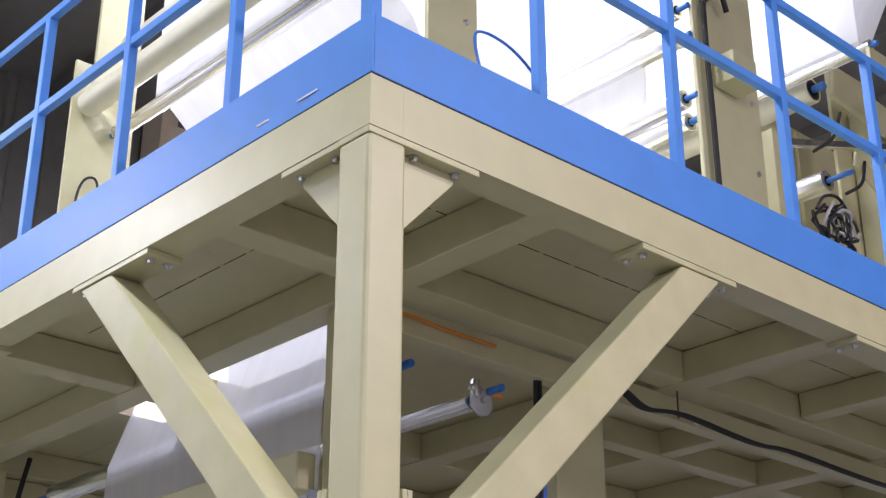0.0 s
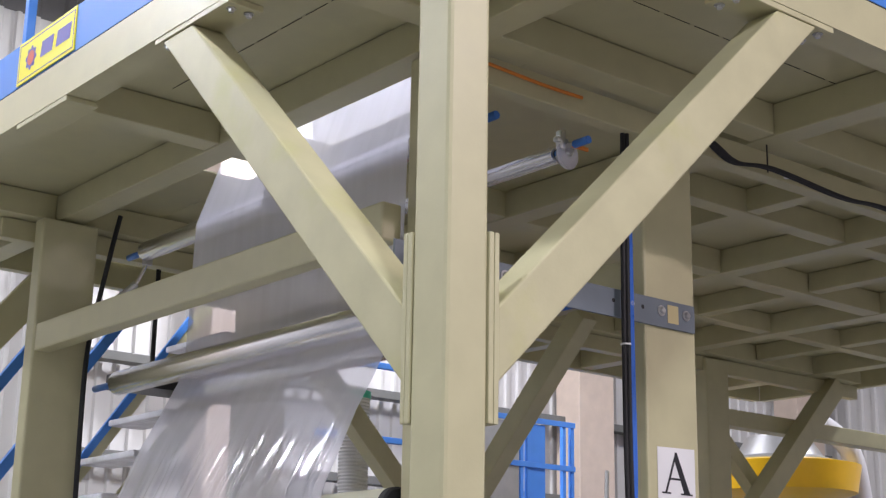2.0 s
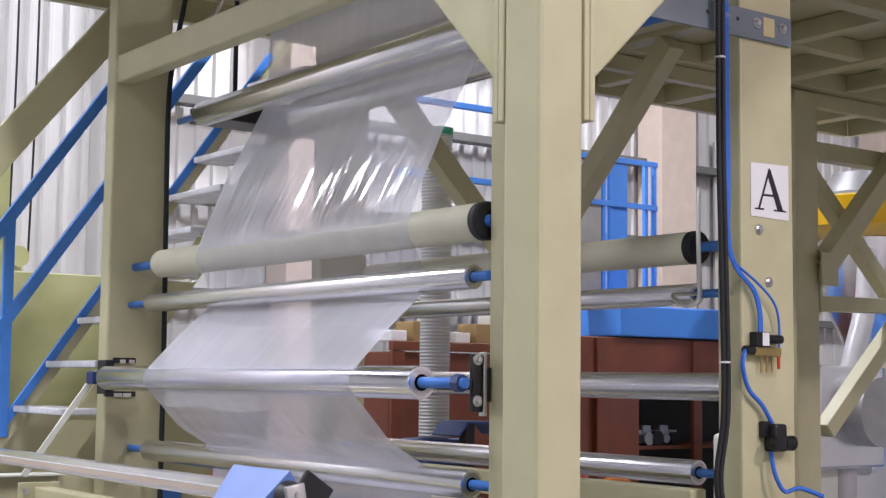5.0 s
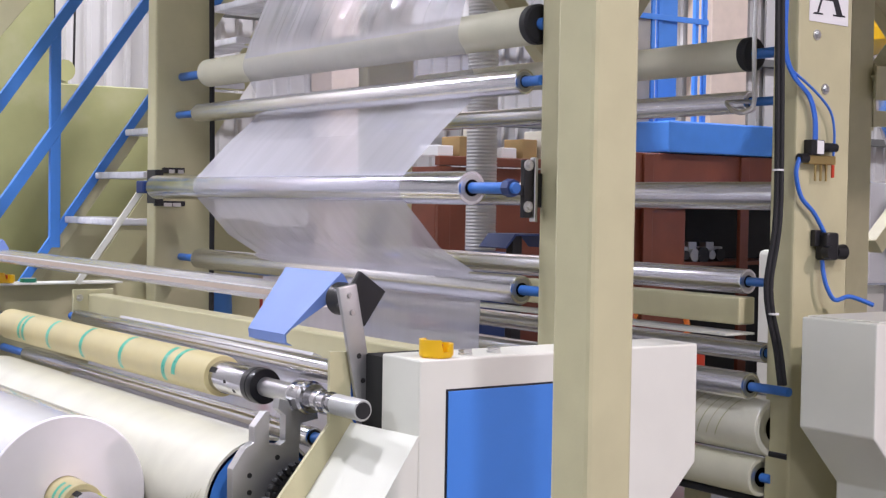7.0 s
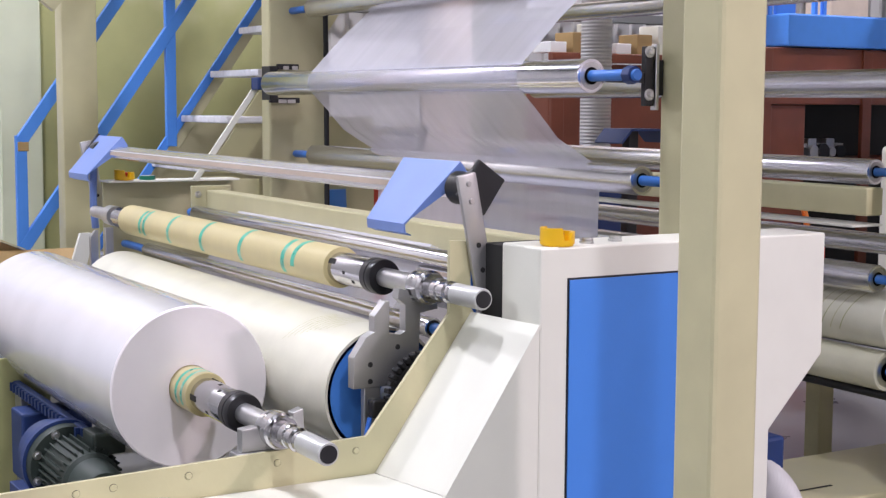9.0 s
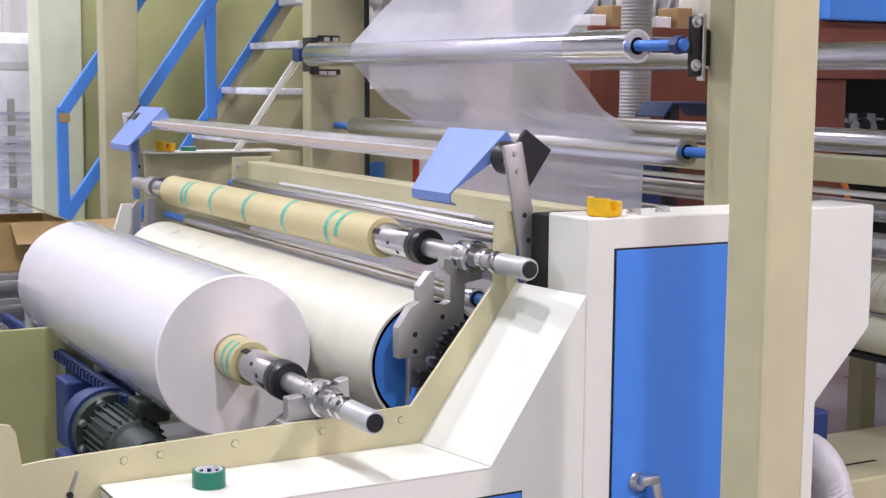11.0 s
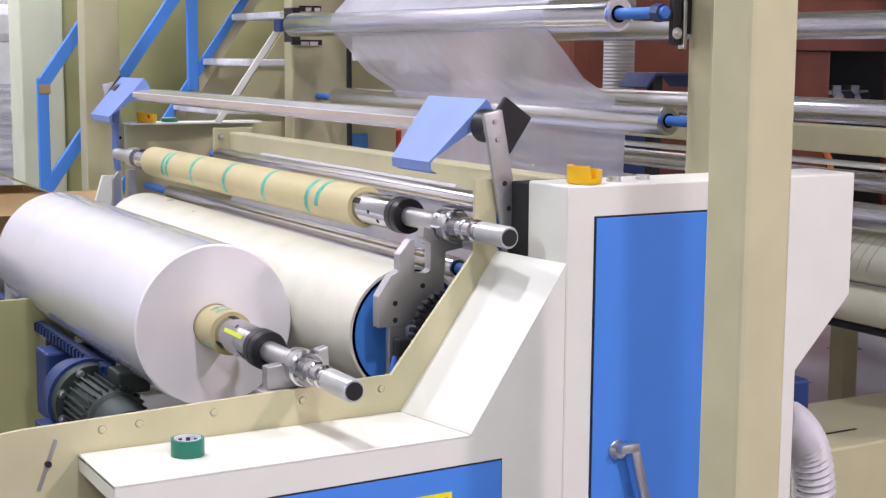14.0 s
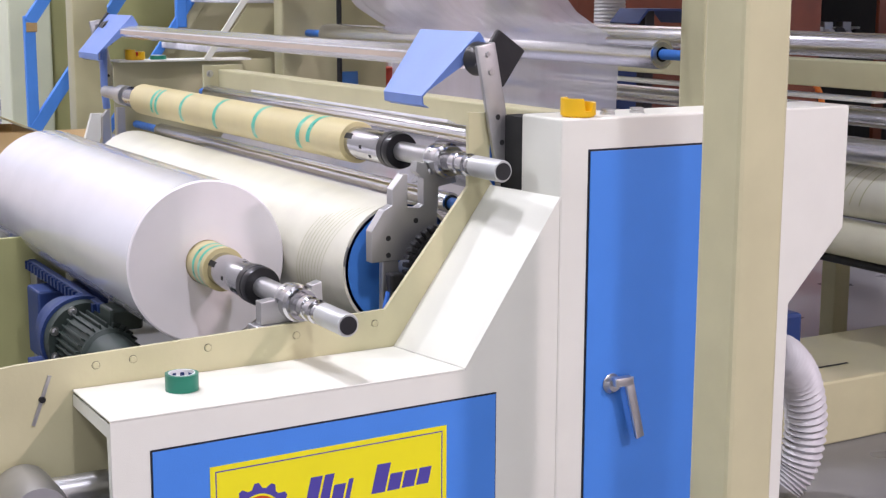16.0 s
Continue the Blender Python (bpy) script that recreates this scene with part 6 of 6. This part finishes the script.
# ---- the haul-off unit on the platform ----
def upper_unit():
    for x0, x1, y0, z1, lb in ((1.11, 1.52, 4.40, 7.20, "beige upright side plate on the platform"), (1.42, 1.76, 1.30, 8.2, "beige upright side plate on the platform"), (3.62, 4.25, 1.30, 8.4, "broad beige side plate with a black cable"), (1.42, 1.76, 4.75, 8.2, "beige upright side plate on the platform"), (5.9, 6.4, 1.75, 8.0, "beige side plate of the outer rollers"), (3.62, 4.25, 4.75, 8.4, "beige upright side plate on the platform")):
        root = thing("side_plate", lb, "machine frame", "upper side plates")
        part("plate", box_bm(x0, x1, y0, y0 + 0.03, Z_DECK, z1, 0.006), BEIGE, root)
        for z in (5.6, 6.25, 6.75, 7.05):
            part("bolt", bolt_bm((x1 - 0.08, y0, z), "-y", 0.013, 0.012), ZINC, root)
    roller("cream upper haul-off roller", 1.21, 6.87, 0.085, 1.5, 4.36, RUBBER, 0.12, 0.05, 0.03)
    roller(ALU_ROLLER, 1.42, 6.735, 0.048, 1.5, 4.34, ALU, 0.1, 0.08)
    roller("cream upper haul-off roller", 1.20, 7.12, 0.05, 1.5, 3.9, RUBBER, 0.12, 0.51, 0.03)
    for x, z in ((3.60, 7.24), (3.60, 7.03), (3.62, 6.61), (3.65, 6.46)):
        roller(ALU_ROLLER, x, z, 0.062, 1.40, 4.65, ALU, 0.09, 0.1)
    roller("cream upper roller with a black cap", 5.45, 7.50, 0.10, 1.62, 4.6, RUBBER, 0.1, 0.1, 0.03, endmat=IRON)
    roller(ALU_ROLLER, 5.50, 6.78, 0.08, 1.62, 4.6, ALU, 0.2, 0.1)
    back = thing("machine_casing", "shaded beige sheet behind the outer rollers", "machine panel")
    part("sheet", box_bm(5.75, 7.5, 2.30, 2.325, Z_DECK, 7.75, 0.004), BEIGE, back)
    for x in (6.2, 6.9):
        part("stiffener", box_bm(x, x + 0.05, 2.26, 2.298, Z_DECK + 0.1, 7.7, 0.004), BEIGE, back)
    loop = thing("cable_loop", "thin black wire loop on the side plate", "cable")
    part("wire", pipe(bmesh.new(), [(1.215, 4.385, 5.95), (1.20, 4.37, 6.20), (1.24, 4.36, 6.34), (1.32, 4.36, 6.36), (1.35, 4.37, 6.20), (1.33, 4.385, 5.98)], 0.009, 7, 5), IRON, loop)
    grip = thing("plate_handle", "narrow steel handle on the side plate", "handle")
    part("grip", box_bm(1.27, 1.31, 4.36, 4.398, 5.95, 6.25, 0.006), ZINC, grip)
    arm = thing("roller_arm", "beige cast arm at the outer roller's end", "arm")
    bm = bmesh.new()
    beam_between(bm, (5.50, 1.50, 7.55), (6.3, 1.50, 7.45), 0.05, 0.26, (0, 1, 0), 0.02)
    part("arm", bm, BEIGE, arm)
    part("post", box_bm(6.1, 6.3, 1.55, 1.74, Z_DECK, 7.6, 0.01), BEIGE, arm)
    bm = bmesh.new()
    beam_between(bm, (5.55, 1.42, 6.9), (6.15, 1.42, 6.65), 0.03, 0.14, (0, 1, 0), 0.01)
    part("link", bm, BEIGE, arm)
    rail = thing("linear_rail", "bright linear rail across the upper unit", "rail")
    bm = bmesh.new()
    beam_between(bm, (4.7, 1.5, 6.75), (6.2, 1.5, 7.25), 0.05, 0.05, (0, 1, 0), 0.004)
    part("bar", bm, ALU, rail)
    part("bracket", box_bm(4.6, 4.72, 1.45, 1.75, Z_DECK, 6.8), BEIGE, rail)
    boxx = thing("junction_box", "small beige junction box on the side plate", "box")
    part("body", box_bm(3.78, 4.02, 1.14, 1.298, 6.72, 6.92, 0.008), BEIGE, boxx)
    cable_run([(3.72, 1.28, 7.30), (3.80, 1.22, 7.40), (3.90, 1.24, 7.28)], 0.018, "black cable loop on the side plate", n=1)
    cable_run([(3.70, 1.27, 7.36), (3.68, 1.26, 7.0), (3.69, 1.26, 6.2), (3.69, 1.26, 4.75)], 0.018, "black cable down the side plate", n=1)
    cable_run([(0.62, 0.10, 4.95), (0.60, 0.12, 5.16), (0.78, 0.14, 5.20), (0.92, 0.12, 5.10), (0.98, 0.10, 4.92)], 0.006, "thin blue wire loop over the toe board", BLUE_HOSE, n=1)
    coil = thing("cable_coil", "tangled coil of black and white cables", "cable")
    rnd = random.Random(5)
    for k in range(9):
        pts = []
        c0 = Vector((4.72 + rnd.uniform(-0.05, 0.15), 1.15, 6.0 + rnd.uniform(-0.08, 0.08)))
        r0 = rnd.uniform(0.10, 0.19)
        for j in range(9):
            a = j * math.pi / 4 + k
            pts.append(c0 + Vector((r0 * math.cos(a), rnd.uniform(-0.04, 0.04), r0 * 0.9 * math.sin(a))))
        part("loop", pipe(bmesh.new(), pts, 0.011, 7, 4), IRON if k % 5 else HOSEGREY, coil)
    part("hook", box_bm(4.70, 4.80, 1.16, 1.20, Z_DECK, 6.05), BEIGE, coil)
    for x0, z0, x1, z1 in ((5.0, 6.75, 5.4, 7.2), (5.35, 6.55, 5.65, 6.9)):
        cable_run([(x0, 1.4, z0), ((x0 + x1) / 2, 1.36, (z0 + z1) / 2 - 0.06), (x1, 1.4, z1)], 0.012, "thin black cable on the upper unit", n=1)
    # film webs of the upper unit
    film([(1.37, 7.9, 0.002), (1.372, 6.76, 0.001), (1.40, 6.69, 0.0003), (1.48, 6.72, 0.0003), (1.72, 6.52, 0.002), (2.05, 5.9, 0.003), (2.05, 4.75, 0.003)], 1.75, 3.80, "bright film web crossing the upper unit", FILM_DOUBLE_LIT)
    film([(2.2, 9.6, 0.002), (2.5, 7.6, 0.003), (2.5, 4.75, 0.003)], 1.6, 4.2, "bright film web rising through the upper unit", FILM_DOUBLE_LIT)
    film([(3.72, 9.6, 0.002), (3.70, 7.0, 0.003), (3.72, 4.75, 0.003)], 1.75, 4.2, "bright film web behind the upper rollers", FILM_DOUBLE_LIT)
    roller(ALU_ROLLER, 5.26, 7.52, 0.045, 1.02, 4.5, ALU, 0.05, 0.27)
    part("bracket", box_bm(5.20, 6.0, 1.0, 1.03, 7.36, 7.48), BEIGE, arm)
    film([(5.20, 9.8, 0.002), (5.205, 7.56, 0.002), (5.27, 7.47, 0.001), (5.32, 7.52, 0.001), (6.4, 9.2, 0.002)], 1.08, 4.3, "bright film web on the outer rollers", FILM_DOUBLE_LIT)


upper_unit()


# ---- what turns ----
def motions():
    def spin(ob, rate, start, x, z):
        walk(ob, [(k * 0.5, pose(x, 0, z, 0, start + rate * k * 0.5, 0)) for k in range(33)])
    spin(ROLL, 90.0, 0.0, R2X, R2Z)
    spin(DRUM, -114.3, 0.0, -0.29, 0.94)


motions()
